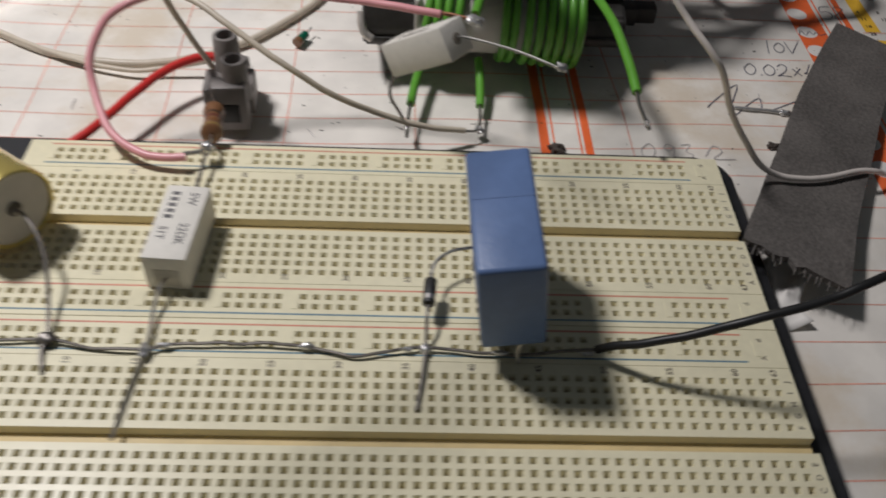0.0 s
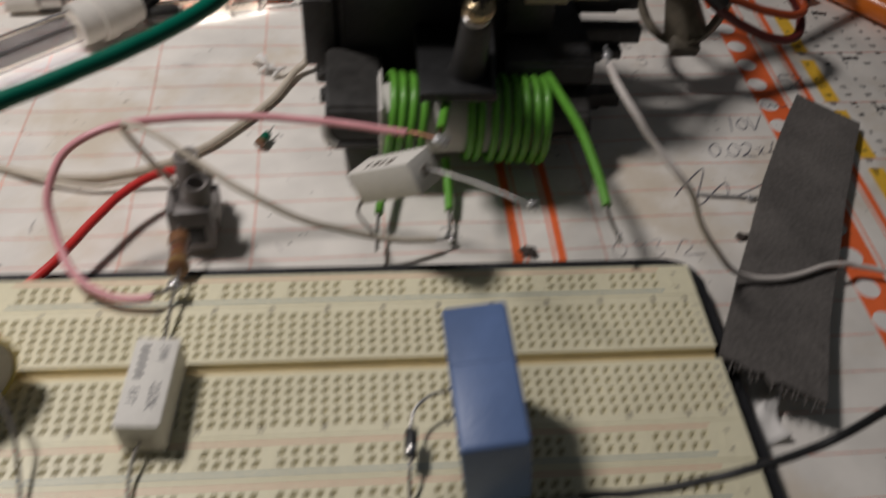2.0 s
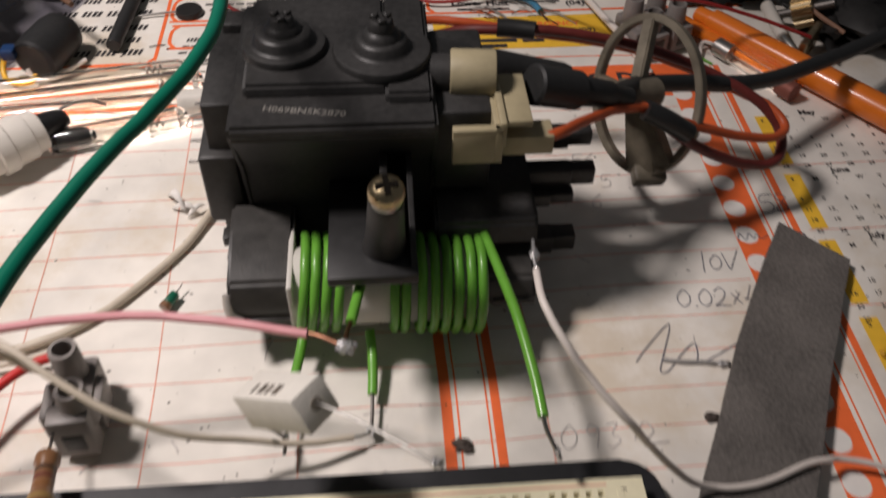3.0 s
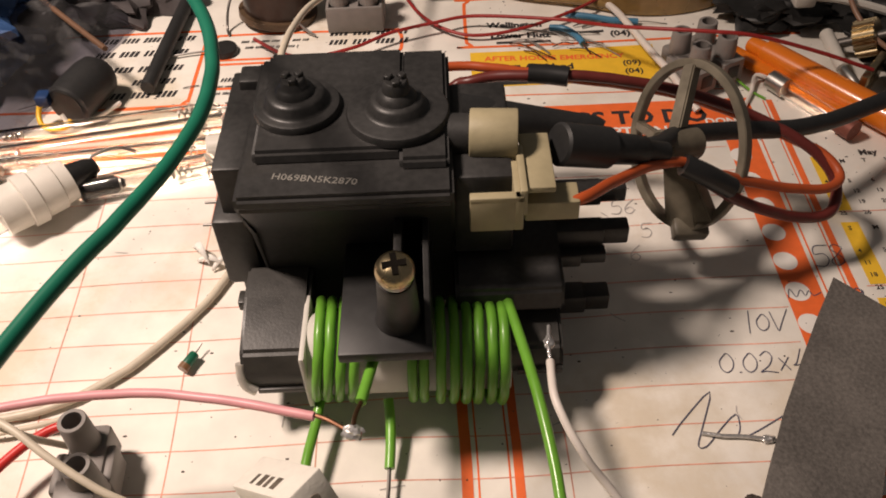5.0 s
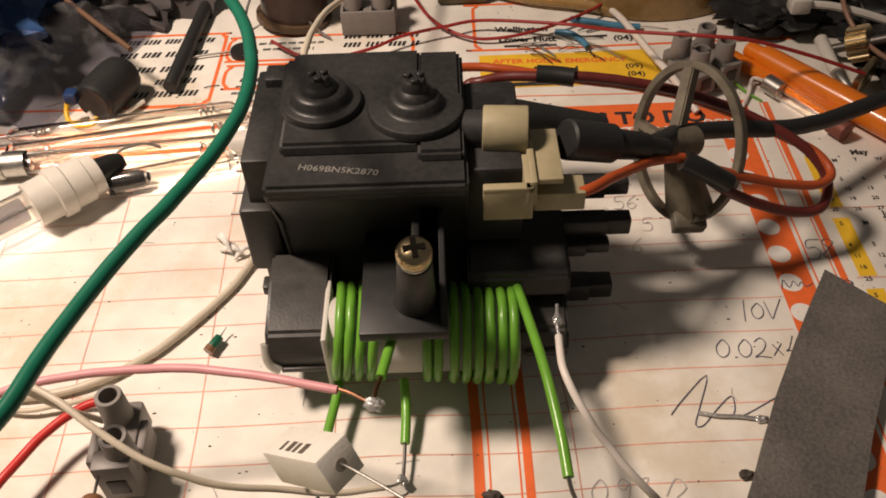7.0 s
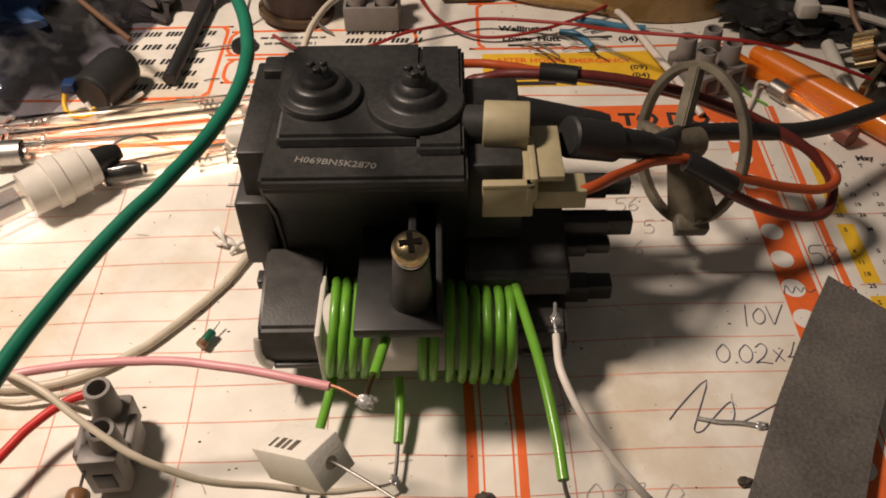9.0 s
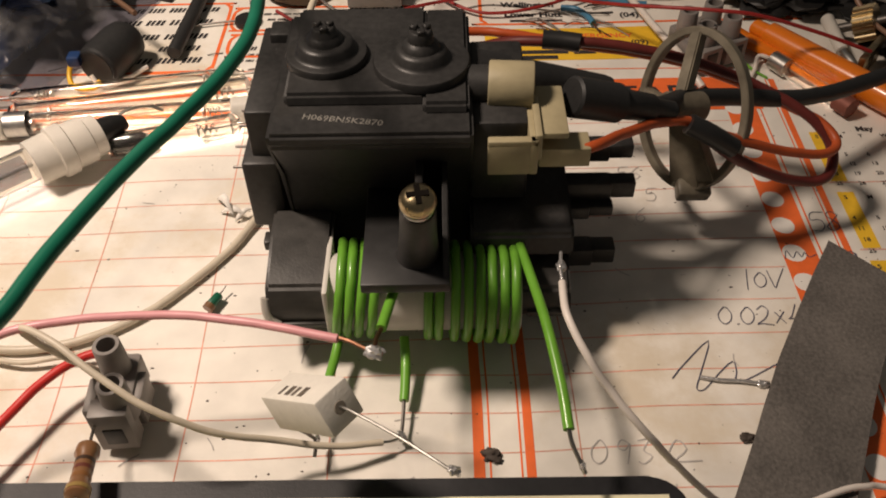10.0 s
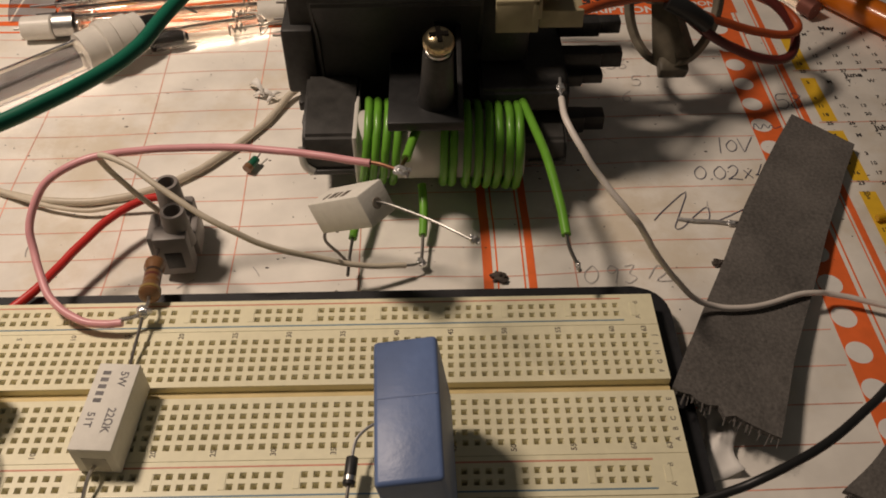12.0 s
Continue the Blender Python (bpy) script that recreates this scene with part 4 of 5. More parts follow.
# ---- flyback transformer ----
def prism(points, x0, x1, bevel=0.6, bm=None):
    """A solid of the (y, z) outline between x0 and x1."""
    b = bmesh.new()
    a = [b.verts.new((x0, y, z)) for y, z in points]
    c = [b.verts.new((x1, y, z)) for y, z in points]
    b.faces.new(a); b.faces.new(c)
    for k in range(len(points)):
        j = (k + 1) % len(points)
        b.faces.new((a[k], a[j], c[j], c[k]))
    if bevel:
        bmesh.ops.bevel(b, geom=list(b.edges), offset=bevel, segments=2, affect="EDGES")
    return merge(bm, b)


def flyback():
    t = thing("flyback_transformer", (-50, 105, 0), "black plastic flyback transformer with two knobs lying on the planner", "transformer")
    part("housing", prism([(84.5, 61), (84, 58), (93, 44), (97, 25), (99, 10), (132, 10), (136, 20), (136, 58), (134, 61)], -80.5, -35.5, 0.9), BLACK_ABS, t)
    plat = [(96, 63.6), (95, 60.5), (133.4, 60.5), (132.8, 63.6)]
    b = prism(plat, -77.6, -46, 0.8)
    prism([(92.6, 63.2), (91.6, 60.5), (133, 60.5), (132.4, 63.2)], -46.6, -36.2, 0.8, b)
    part("knob_platform", b, BLACK_ABS, t)
    b = letters("H069BN5K2870", 2.7, (-73.2, 90.6, 61.06), -9, bold=0.03)
    part("stamped_code", b, mat("stamped_grey", (0.2, 0.19, 0.17), 0.6, vary=0.3), t, "pale stamped code H069BN5K2870", smooth=False)
    # pin flange on the left with its pins
    b = box(-88.5, -80, 100, 137, 14, 56, 0.8)
    part("flange_step", box(-91.0, -82, 97, 120, 22, 43, 1.2), BLACK_ABS, t)
    part("flange_tab", box(-86.0, -79, 129, 136, 50, 58.5, 0.8), BLACK_ABS, t)
    part("pin_flange", b, BLACK_ABS, t)
    for y, z in ((117, 44), (112, 43), (105, 42), (99.6, 40)):
        part("pin", cyl((-88, y, z), (-93.5, y, z), 0.35, seg=8), OLD_WIRE, t, "tinned pin")
    # right lower block and prongs
    part("lead_block", prism([(85, 33), (83, 31.5), (82, 26), (86, 23), (94, 6), (122, 6), (122, 33)], -36, -11.4, 0.8), BLACK_ABS, t)
    b = box(-36, -22.5, 92, 126, 35, 58, 1.2)
    part("lead_shoulder", b, BLACK_ABS, t)
    for y0, y1, z0, z1, x1 in ((110, 115, 31, 36, 6.5), (101.5, 106.5, 25, 31, 6.3), (98.5, 103, 21.5, 25.5, 0.8), (97.5, 103.5, 5, 11, 3.0)):
        b = box(-12, x1 - 6, y0, y1, z0, z1, 0.6)
        box(x1 - 7, x1, y0 + 0.4, y1 - 0.4, z0 + 0.8, z1, 0.5, b)
        part("prong", b, BLACK_ABS, t)
    # knobs: stepped skirts with a slotted stem
    for x, y, r, mid, tall in ((-69.0, 110.8, 9.6, 6.9, 8.4), (-46.9, 107.2, 11.2, 6.3, 9.4)):
        part("knob_base", lathe([(0, r), (1.5, r), (2.0, r - 0.3), (2.2, r - 0.9), (2.2, mid + 0.9), (2.4, mid + 0.4), (3.0, mid), (4.3, mid - 0.5), (4.8, mid - 1.0), (5.0, 4.4), (5.0, 0)], (x, y, 63.2), (0, 0, 1), 48), BLACK_ABS, t)
        k = lathe([(4.6, 4.5), (5.6, 4.2), (6.4, 3.5), (6.8, 3.0), (tall - 0.4, 2.7), (tall, 2.3), (tall, 0)], (x, y, 63.2), (0, 0, 1), 24)
        for a in range(3):
            mt = Matrix.Translation((x, y, 63.2)) @ Matrix.Rotation(radians(35 + a * 120), 4, "Z")
            box(0.8, 2.5, -0.9, 0.9, 6.3, tall + 0.9, 0.25, k, mt, seg=1)
        part("knob", k, BLACK_ABS, t, "black slotted adjusting knob")
    # ferrite core and its end blocks
    for x0, x1, f, h in ((-85.0, -69.6, 71.4, 28.5), (-25.5, -11.8, 74.0, 24.0)):
        c = prism([(f, 14), (f + 2.2, 10.5), (97, 5), (97, h), (f + 16.6, h - 0.5), (f + 2.6, h - 4.1), (f, h - 8.5)], x0, x1, 0.9)
        part("core_block", c, FERRITE, t, "dark ferrite core end")
        part("core_lip", box(x0 + 3, x1 - 0.3, f - 0.8, f + 0.8, 13.4, 15.0, 0.3), FERRITE, t)
    part("core_clip", tube([(-85.2, 73.8, 21), (-85.2, 72.2, 18.4), (-84.4, 71.2, 16), (-82.4, 70.8, 14.4)], 1.2, 10), mat("clip_metal", (0.6, 0.57, 0.52), 0.35, metal=0.5), t, "shiny core clip")
    for z in (17, 24):
        part("core_tab", box(-87.0, -84.6, 88, 92, z - 1.5, z + 1.5, 0.4), FERRITE, t)
    # bobbin
    part("bobbin", cyl((-70.2, 78.4, 17.6), (-24.2, 78.4, 17.6), 9.6, seg=36), BOBBIN, t, "white bobbin")
    part("bobbin_flange", box(-70.8, -69.5, 69.2, 88.0, 9.4, 27.4, 0.4), BOBBIN, t, "white bobbin flange")
    # bracket with screw boss
    b = box(-60.6, -41.0, 62.8, 97, 34.4, 37.2, 0.4)
    part("gusset", prism([(64, 36.8), (96, 36.8), (96, 50), (84, 48), (72, 43)], -42.6, -41.3, 0.2), BLACK_ABS, t)
    part("bracket", b, GLOSSY_BLACK, t, "glossy black bracket over the winding")
    base, ax = Vector((-48.0, 71.9, 37.0)), Vector((0.03, -0.27, 0.96)).normalized()
    part("screw_boss", lathe([(-1, 5.4), (2, 4.7), (8, 4.2), (19.0, 3.8), (19.6, 3.5), (19.6, 0)], base, ax, 32), BLACK_ABS, t)
    part("boss_rib", box(-48.6, -46.8, 74, 96, 36, 50, 0.4), BLACK_ABS, t)
    part("washer", lathe([(19.8, 3.0), (20.0, 3.3), (20.7, 3.3), (20.9, 3.0), (20.9, 0)], base, ax, 28), STEEL, t)
    part("spring_washer", lathe([(20.9, 2.8), (21.6, 3.0), (22.2, 2.8), (22.2, 0)], base, ax, 28), STEEL, t)
    sc = part("screw", lathe([(22.0, 3.5), (22.3, 3.85), (23.3, 3.85), (24.4, 3.4), (25.2, 2.5), (25.6, 1.2), (25.7, 0)], base, ax, 36), BRASS, t, "cross-head brass screw")
    b = box(-2.3, 2.3, -0.62, 0.62, -1.6, 0.1)
    box(-0.6, 0.6, -2.3, 2.3, -1.6, 0.06, bm=b)
    bmesh.ops.transform(b, matrix=Matrix.Translation(base + ax * 25.68) @ Matrix.Rotation(radians(15.7), 4, "X") @ Matrix.Rotation(radians(8), 4, "Z"), verts=b.verts)
    part("cross_slot", b, mat("dark_slot", (0.012, 0.01, 0.008), 0.9, spec=0.05), sc, "dark cross slot", smooth=False)
    # beige clip
    part("bushing", cyl((-31.6, 104, 59.8), (-21.2, 103.2, 59.8), 5.7, seg=36, bevel=0.4), BEIGE, t, "beige nylon bushing")
    part("bushing_neck", cyl((-37, 104.4, 59.8), (-31, 104, 59.8), 4.6, seg=28), BLACK_ABS, t)
    for a in ((-20.9, -14.4, 88, 106, 56.4, 58.0), (-22.0, -20.4, 86, 101, 52, 59), (-20.6, -9.0, 88.6, 95.0, 47.8, 53.0),
              (-32.4, -23.0, 85.2, 87.0, 48.6, 57.0), (-32.4, -21.2, 85.2, 87.4, 56.4, 58.0), (-23.2, -21.2, 85.2, 97, 48.6, 58.0)):
        part("clip_plate", box(*a, 0.35), BEIGE, t, "beige nylon wire clip")
    # boots of the high-tension leads
    part("lead_boot", lathe([(0, 4.3), (0.6, 4.9), (13.5, 4.8), (14.2, 3.8), (24, 3.4), (25, 2.7), (31, 2.4)], (-12.4, 103.4, 56.6), (0.87, 0.30, -0.37), 28), BLACK_RUBBER, t, "black rubber boot")
    part("lead_boot", lathe([(0, 4.8), (33, 3.5), (35, 3.0)], (-34, 117, 55.6), (0.97, 0.06, -0.24), 28), BLACK_RUBBER, t, "black rubber boot")
    # green winding
    for x, lo in ((-68.4, 0), (-65.9, 0), (-63.2, 0), (-60.2, 0), (-46.9, 0), (-44.4, 0), (-40.6, 0.2), (-37.6, 0.2), (-34.8, 0.3), (-32.1, 0.3), (-29.2, 0.3), (-26.6, 0.4)):
        ring = []
        for k in range(33):
            a = k * 2 * math.pi / 32
            ring.append((x + 1.1 * k / 32 + (1.7 if x < -50 else 0.7) * math.sin(a) + rnd.uniform(-0.1, 0.1), 79.3 - (x + 69) * 0.035 + (11.2 + lo) * math.cos(a), 18.3 - (x + 69) * 0.025 + (11.2 + lo) * math.sin(a)))
        part("winding_turn", tube(ring, 1.15, 10, smoothing=False), GREEN_PVC, t, "green insulated turn")
    part("winding_lead", tube([(-24.8, 86, 27.5), (-24.2, 82, 28.6), (-22.4, 72, 29.0), (-20.2, 57, 30), (-18.3, 42.4, 28), (-17.6, 33, 26.2)], 1.2, 12), GREEN_PVC, t, "green lead with bare end")
    part("bare_end", tube([(-17.6, 33.2, 26.2), (-16.9, 31, 24), (-15.4, 28.4, 21.6), (-14.4, 26.6, 20)], 0.5, 8), STEEL, t)
    part("solder_tip", blob((-15.0, 27.8, 21.0), 0.8, (0.8, 1.5, 1.2), 0.5, 4), SOLDER, t)
    part("winding_lead", tube([(-68.6, 71, 9), (-69.3, 66, 7.8), (-70.6, 58, 7.2), (-71.3, 52.4, 6.4)], 1.2, 12), GREEN_PVC, t, "green lead with bare end")
    part("bare_end", tube([(-71.3, 52.6, 6.4), (-71.8, 48, 5.6), (-72.1, 40.4, 4.8)], 0.45, 8), OLD_WIRE, t)
    part("solder_tip", blob((-72.0, 44.4, 5.2), 0.9, (0.8, 1.6, 1), 0.5, 6), SOLDER, t)
    part("winding_lead", tube([(-52.6, 71, 9), (-52.2, 66, 6.5), (-52.2, 60, 5.0), (-52.4, 55.6, 4.0)], 1.2, 12), GREEN_PVC, t, "green lead with bare end")
    part("bare_end", tube([(-52.4, 55.8, 4), (-52.6, 50, 3.4), (-53, 45.4, 2.8)], 0.45, 8), OLD_WIRE, t)
    part("solder_tip", blob((-52.9, 46.6, 3.0), 1.0, (1.2, 1.3, 0.9), 0.6, 8), SOLDER, t)
    part("winding_lead", tube([(-52.8, 76, 28.6), (-53.2, 69.4, 30.6), (-54.6, 61.3, 32), (-55.9, 54.4, 32.6)], 1.2, 12), GREEN_PVC, t, "green lead with bare end")
    part("bare_end", tube([(-55.8, 54.8, 32.4), (-56.6, 50, 34.6), (-56.6, 45, 36.8)], 0.5, 8), COPPER, t)


flyback()


def loose_resistor():
    t = thing("cement_resistor", (-69, 34, 20), "white cement resistor hanging on its leads above the planner", "resistor")
    E, d = Vector((-61.6, 28.0, 42.4)), Vector((-0.66, 0.48, -0.57)).normalized()
    side = Vector((0.62, 0.78, -0.06))
    side = (side - d * side.dot(d)).normalized()
    up = side.cross(d).normalized()
    if up.z < 0:
        up = -up
    m = Matrix([[side.x, -d.x, up.x, E.x], [side.y, -d.y, up.y, E.y], [side.z, -d.z, up.z, E.z], [0, 0, 0, 1]])
    part("body", box(-4.1, 4.1, -19.6, 0, -4.0, 4.0, 0.45, m=m), CERAMIC, t)
    b = bmesh.new()
    for k, wd in enumerate((1.0, 1.6, 1.2, 1.7)):
        box(-2.6, -0.4 + wd * 0.3, -15 + k * 2.3, -15 + k * 2.3 + wd, 3.98, 4.04, bm=b)
    bmesh.ops.transform(b, matrix=m, verts=b.verts)
    part("printing", b, BOARD_INK, t, "dark printed rating", kind="stuff")
    # darker grey-brown spot where the lead leaves the body
    part("lead_hole", lathe([(-0.1, 1.5), (0.15, 1.2), (0.15, 0)], E, -d, 16), mat("hole_grey_brown", (0.25, 0.22, 0.18), 0.8), t)
    part("lead", tube([E + d, E - d * 1.4, (-57.0, 24.6, 44.2), (-50, 19.4, 45.4), (-44, 14.8, 45.8), (-39.8, 11.8, 45.6)], 0.31, 8), DULL_TIN, t)
    part("solder_tip", blob((-40.8, 12.6, 46.2), 0.75, (1.5, 1.0, 1.2), 0.6, 2), SOLDER, t)
    e2 = E + d * 19.6
    part("lead", tube([e2 - d, e2 + d * 1.2, e2 + d * 2 + Vector((0.6, -1.0, -4)), (-76.5, 40.5, 18), (-74, 43.5, 10), (-72.2, 44.4, 5.6)], 0.42, 8), OLD_WIRE, t)


loose_resistor()

hv = cable("orange_lead", [(-80, 140, 44), (-66, 150, 43), (-35.2, 155.7, 42.0), (-24.3, 154.4, 42.0), (-12.7, 152.6, 41.0), (-1.3, 150.3, 40.0), (10.9, 148.5, 39.0), (26.5, 146.9, 36.0), (41.7, 142.7, 32.0), (54.6, 136.4, 28.5), (62.8, 131.4, 26.5), (66.1, 125.6, 24.0), (61.8, 120.7, 24.0), (50.9, 117.7, 27.0), (34.2, 114.6, 34.0), (25.7, 112.4, 39.0), (19.7, 112.3, 42.0), (10.3, 108.0, 45.0), (0.4, 99.0, 49.0), (-7.3, 91.2, 52.0), (-11.4, 89.9, 51.5)], 1.3, ORANGE_PVC, "orange high-tension lead looping through the grey ring")
part("tape_wrap", tube([(-14.0, 151.0, 42.0), (-8.4, 150.1, 42.0), (-3.5, 148.7, 42.0)], 2.7, 12), BLACK_PVC, hv, "black tape wrap")
part("tape_wrap", tube([(19.2, 111.5, 42.0), (25.3, 110.6, 39.0), (32.0, 111.4, 34.0)], 2.7, 12), BLACK_PVC, hv, "black tape wrap")
cable("maroon_lead", [(-46, 136, 34), (-34.7, 151.2, 38.0), (-29.9, 151.3, 40.0), (-22.9, 151.7, 41.0), (-13.0, 149.9, 42.0), (-1.6, 149.1, 42.0), (10.5, 147.6, 41.0), (26.0, 146.0, 38.0), (41.2, 142.2, 34.0), (54.2, 136.1, 30.0), (62.0, 130.9, 26.0), (65.9, 126.0, 21.0), (63.3, 118.3, 18.0), (55.7, 116.1, 18.0), (43.2, 113.4, 24.0), (32.6, 111.7, 31.0), (25.7, 110.7, 37.0)], 1.5, MAROON_PVC, "dark red high-tension lead looping through the grey ring")
cable("anode_cable", [(8, 110.6, 48.0), (14, 116.0, 44.6), (20, 123.4, 41), (30, 129.2, 37), (45, 135.5, 32), (58, 140.5, 28), (72, 148, 24.5), (92, 160, 21.5), (120, 178, 18), (170, 215, 12)], 2.45, BLACK_RUBBER, "thick black rubber high-tension cable on the planner", "cable", seg=16)


def cable_ring():
    t = thing("cable_holder_ring", (26, 120, 0), "grey nylon spoked ring holding the black cable", "cable holder")
    c = Vector((25.4, 128.6, 33.5))
    u, v = Vector((0.0, 0.62, 0.78)), Vector((0.69, -0.56, 0.45)).normalized()
    n = u.cross(v).normalized()
    R, RV = 21.0, 15.8
    P = [c + u * R * math.cos(k * 2 * math.pi / 48) + v * RV * math.sin(k * 2 * math.pi / 48) for k in range(48)]
    b = bmesh.new()
    rings = []
    for k, p in enumerate(P):
        o = (p - c).normalized()
        q = [(-1.1, -1.3), (-0.8, -1.6), (0.8, -1.6), (1.1, -1.3), (1.1, 1.3), (0.8, 1.6), (-0.8, 1.6), (-1.1, 1.3)]
        rings.append([b.verts.new(p + o * a + n * e) for a, e in q])
    for k in range(48):
        r0, r1 = rings[k], rings[(k + 1) % 48]
        for j in range(8):
            b.faces.new((r0[j], r0[(j + 1) % 8], r1[(j + 1) % 8], r1[j]))
    part("rim", b, RING_GREY, t)
    hub = Vector((20.6, 122.4, 39.0))
    nd = Vector((0.8, 0.42, -0.3)).normalized()
    part("hub", lathe([(-6, 3.6), (-5.6, 4.2), (5.6, 4.2), (6, 3.6), (6, 2.7), (-6, 2.7), (-6, 3.6)], hub, nd, 28), RING_GREY, t)
    def spoke(a, e, w0, w1, th):
        a, e = Vector(a), Vector(e)
        d = (e - a).normalized()
        s = d.cross(n).normalized()
        bb = bmesh.new()
        rr = []
        for p, w in ((a, w0), (e, w1)):
            rr.append([bb.verts.new(p + s * x * w + n * y * th) for x, y in ((-0.5, -0.5), (0.5, -0.5), (0.5, 0.5), (-0.5, 0.5))])
        bb.faces.new(rr[0]); bb.faces.new(rr[1])
        for k in range(4):
            bb.faces.new((rr[0][k], rr[0][(k + 1) % 4], rr[1][(k + 1) % 4], rr[1][k]))
        bmesh.ops.bevel(bb, geom=list(bb.edges), offset=0.4, segments=2, affect="EDGES")
        part("spoke", bb, RING_GREY, t)
    spoke(hub + u * 3.8, c + u * 20.5 + v * 1.5, 3.6, 3.4, 4.0)
    spoke(hub - v * 3.6 + u * 1, c - v * 15.2 + u * 6, 2.6, 2.6, 2.6)
    spoke(hub - u * 3.6, c - u * 20.5 - v * 1.5, 7.5, 9.5, 3.0)
    spoke(hub - u * 3.0 + v * 2.5, c - u * 19.5 + v * 5.5, 2.2, 5.0, 5.0)
    part("foot", box(-4, 5, -2.6, 2.6, -3, 2.0, 0.8, m=Matrix.Translation(c - u * 21.6) @ Matrix.Rotation(radians(25), 4, "X")), RING_GREY, t)


cable_ring()


# ---- grey card strips ----
def card_strip(name, rows, label, torn):
    """rows: (left point, right point) across the strip, top end first."""
    b = bmesh.new()
    L = smooth_path([r[0] for r in rows], 2.5)
    R = smooth_path([r[1] for r in rows], 2.5)
    n = 60
    grid = []
    for j in range(n + 1):
        l = L[min(len(L) - 1, round(j * (len(L) - 1) / n))]
        r = R[min(len(R) - 1, round(j * (len(R) - 1) / n))]
        row = []
        for i in range(13):
            p = l.lerp(r, i / 12)
            p = p + Vector((noise.noise(p * 0.07) * 0.3, 0, noise.noise(p * 0.05 + Vector((3, 3, 3))) * 0.5))
            if j > n - 3 and torn:
                p = p + (l - L[max(0, len(L) - 8)]).normalized() * noise.noise(Vector((i * 0.9, torn, 0))) * 2.4
            row.append(p)
        grid.append(row)
    th = Vector((0, 0, -1.5))
    A = [[b.verts.new(p) for p in row] for row in grid]
    B = [[b.verts.new(p + th) for p in row] for row in grid]
    for j in range(n):
        for i in range(12):
            b.faces.new((A[j][i], A[j][i + 1], A[j + 1][i + 1], A[j + 1][i]))
            b.faces.new((B[j][i], B[j][i + 1], B[j + 1][i + 1], B[j + 1][i]))
    for i in range(12):
        for j in (0, n):
            b.faces.new((A[j][i], A[j][i + 1], B[j][i + 1], B[j][i]))
    for j in range(n):
        for i in (0, 12):
            b.faces.new((A[j][i], A[j + 1][i], B[j + 1][i], B[j][i]))
    strip = single(name, b, CARD, label, "card strip")
    # loose fibres along the torn end
    l, r = grid[n][0], grid[n][12]
    out = (grid[n][6] - grid[n - 6][6]).normalized()
    fray = bmesh.new()
    for k in range(26):
        p = l.lerp(r, rnd.uniform(0.02, 0.98)) - out * rnd.uniform(0.5, 2.0) + Vector((0, 0, rnd.uniform(-1.2, -0.3)))
        q = p + out * rnd.uniform(1.5, 4.2) + Vector((rnd.uniform(-1, 1), rnd.uniform(-1, 1), rnd.uniform(-1.0, 0.4)))
        tube([p, p.lerp(q, 0.5) + Vector((0.2, 0.1, 0.3)), q], rnd.uniform(0.12, 0.3), 5, bm=fray)
    part("torn_edge", fray, CARD, strip, "frayed fibres of the torn end", kind="stuff")
    return strip


card_strip("card_strip", [((65.0, 108.7, 2.2), (79.4, 92.4, 3.2)), ((43.4, 73.4, 3.6), (60.8, 58.2, 4.2)), ((23.2, 36.0, 6.2), (45.6, 28.4, 5.2)), ((13.0, 17.0, 9.4), (35.6, 9.6, 6.7)), ((3.2, -2.0, 13.0), (25.8, -12.8, 8.2))], "dark grey fibrous card strip with torn end leaning on the plate", 4.0)
card_strip("card_strip", [((52, -10, 2.4), (86, -4, 3.0)), ((46, -16, 2.6), (80, -22, 3.0)), ((38, -22, 2.6), (70, -40, 3.0))], "torn piece of dark grey card on the planner", 7.0)


def paper_curl():
    b = bmesh.new()
    grid = []
    for j in range(13):
        row = []
        for i in range(9):
            a = i / 8
            row.append(b.verts.new((11 + 8 * a + 2.0 * math.sin(j * 0.5), 2 - 1.7 * j + 2 * a, 0.3 + 4.5 * a * (1 - j / 16) + 0.8 * math.sin(j * 0.8 + i * 0.5))))
        grid.append(row)
    for j in range(12):
        for i in range(8):
            b.faces.new((grid[j][i], grid[j][i + 1], grid[j + 1][i + 1], grid[j + 1][i]))
    ob = single("paper_scrap", b, WHITE_INK, "curled torn edge of white paper beside the plate", "paper")
    mod = ob.modifiers.new("thick", "SOLIDIFY"); mod.thickness = 0.0002


paper_curl()


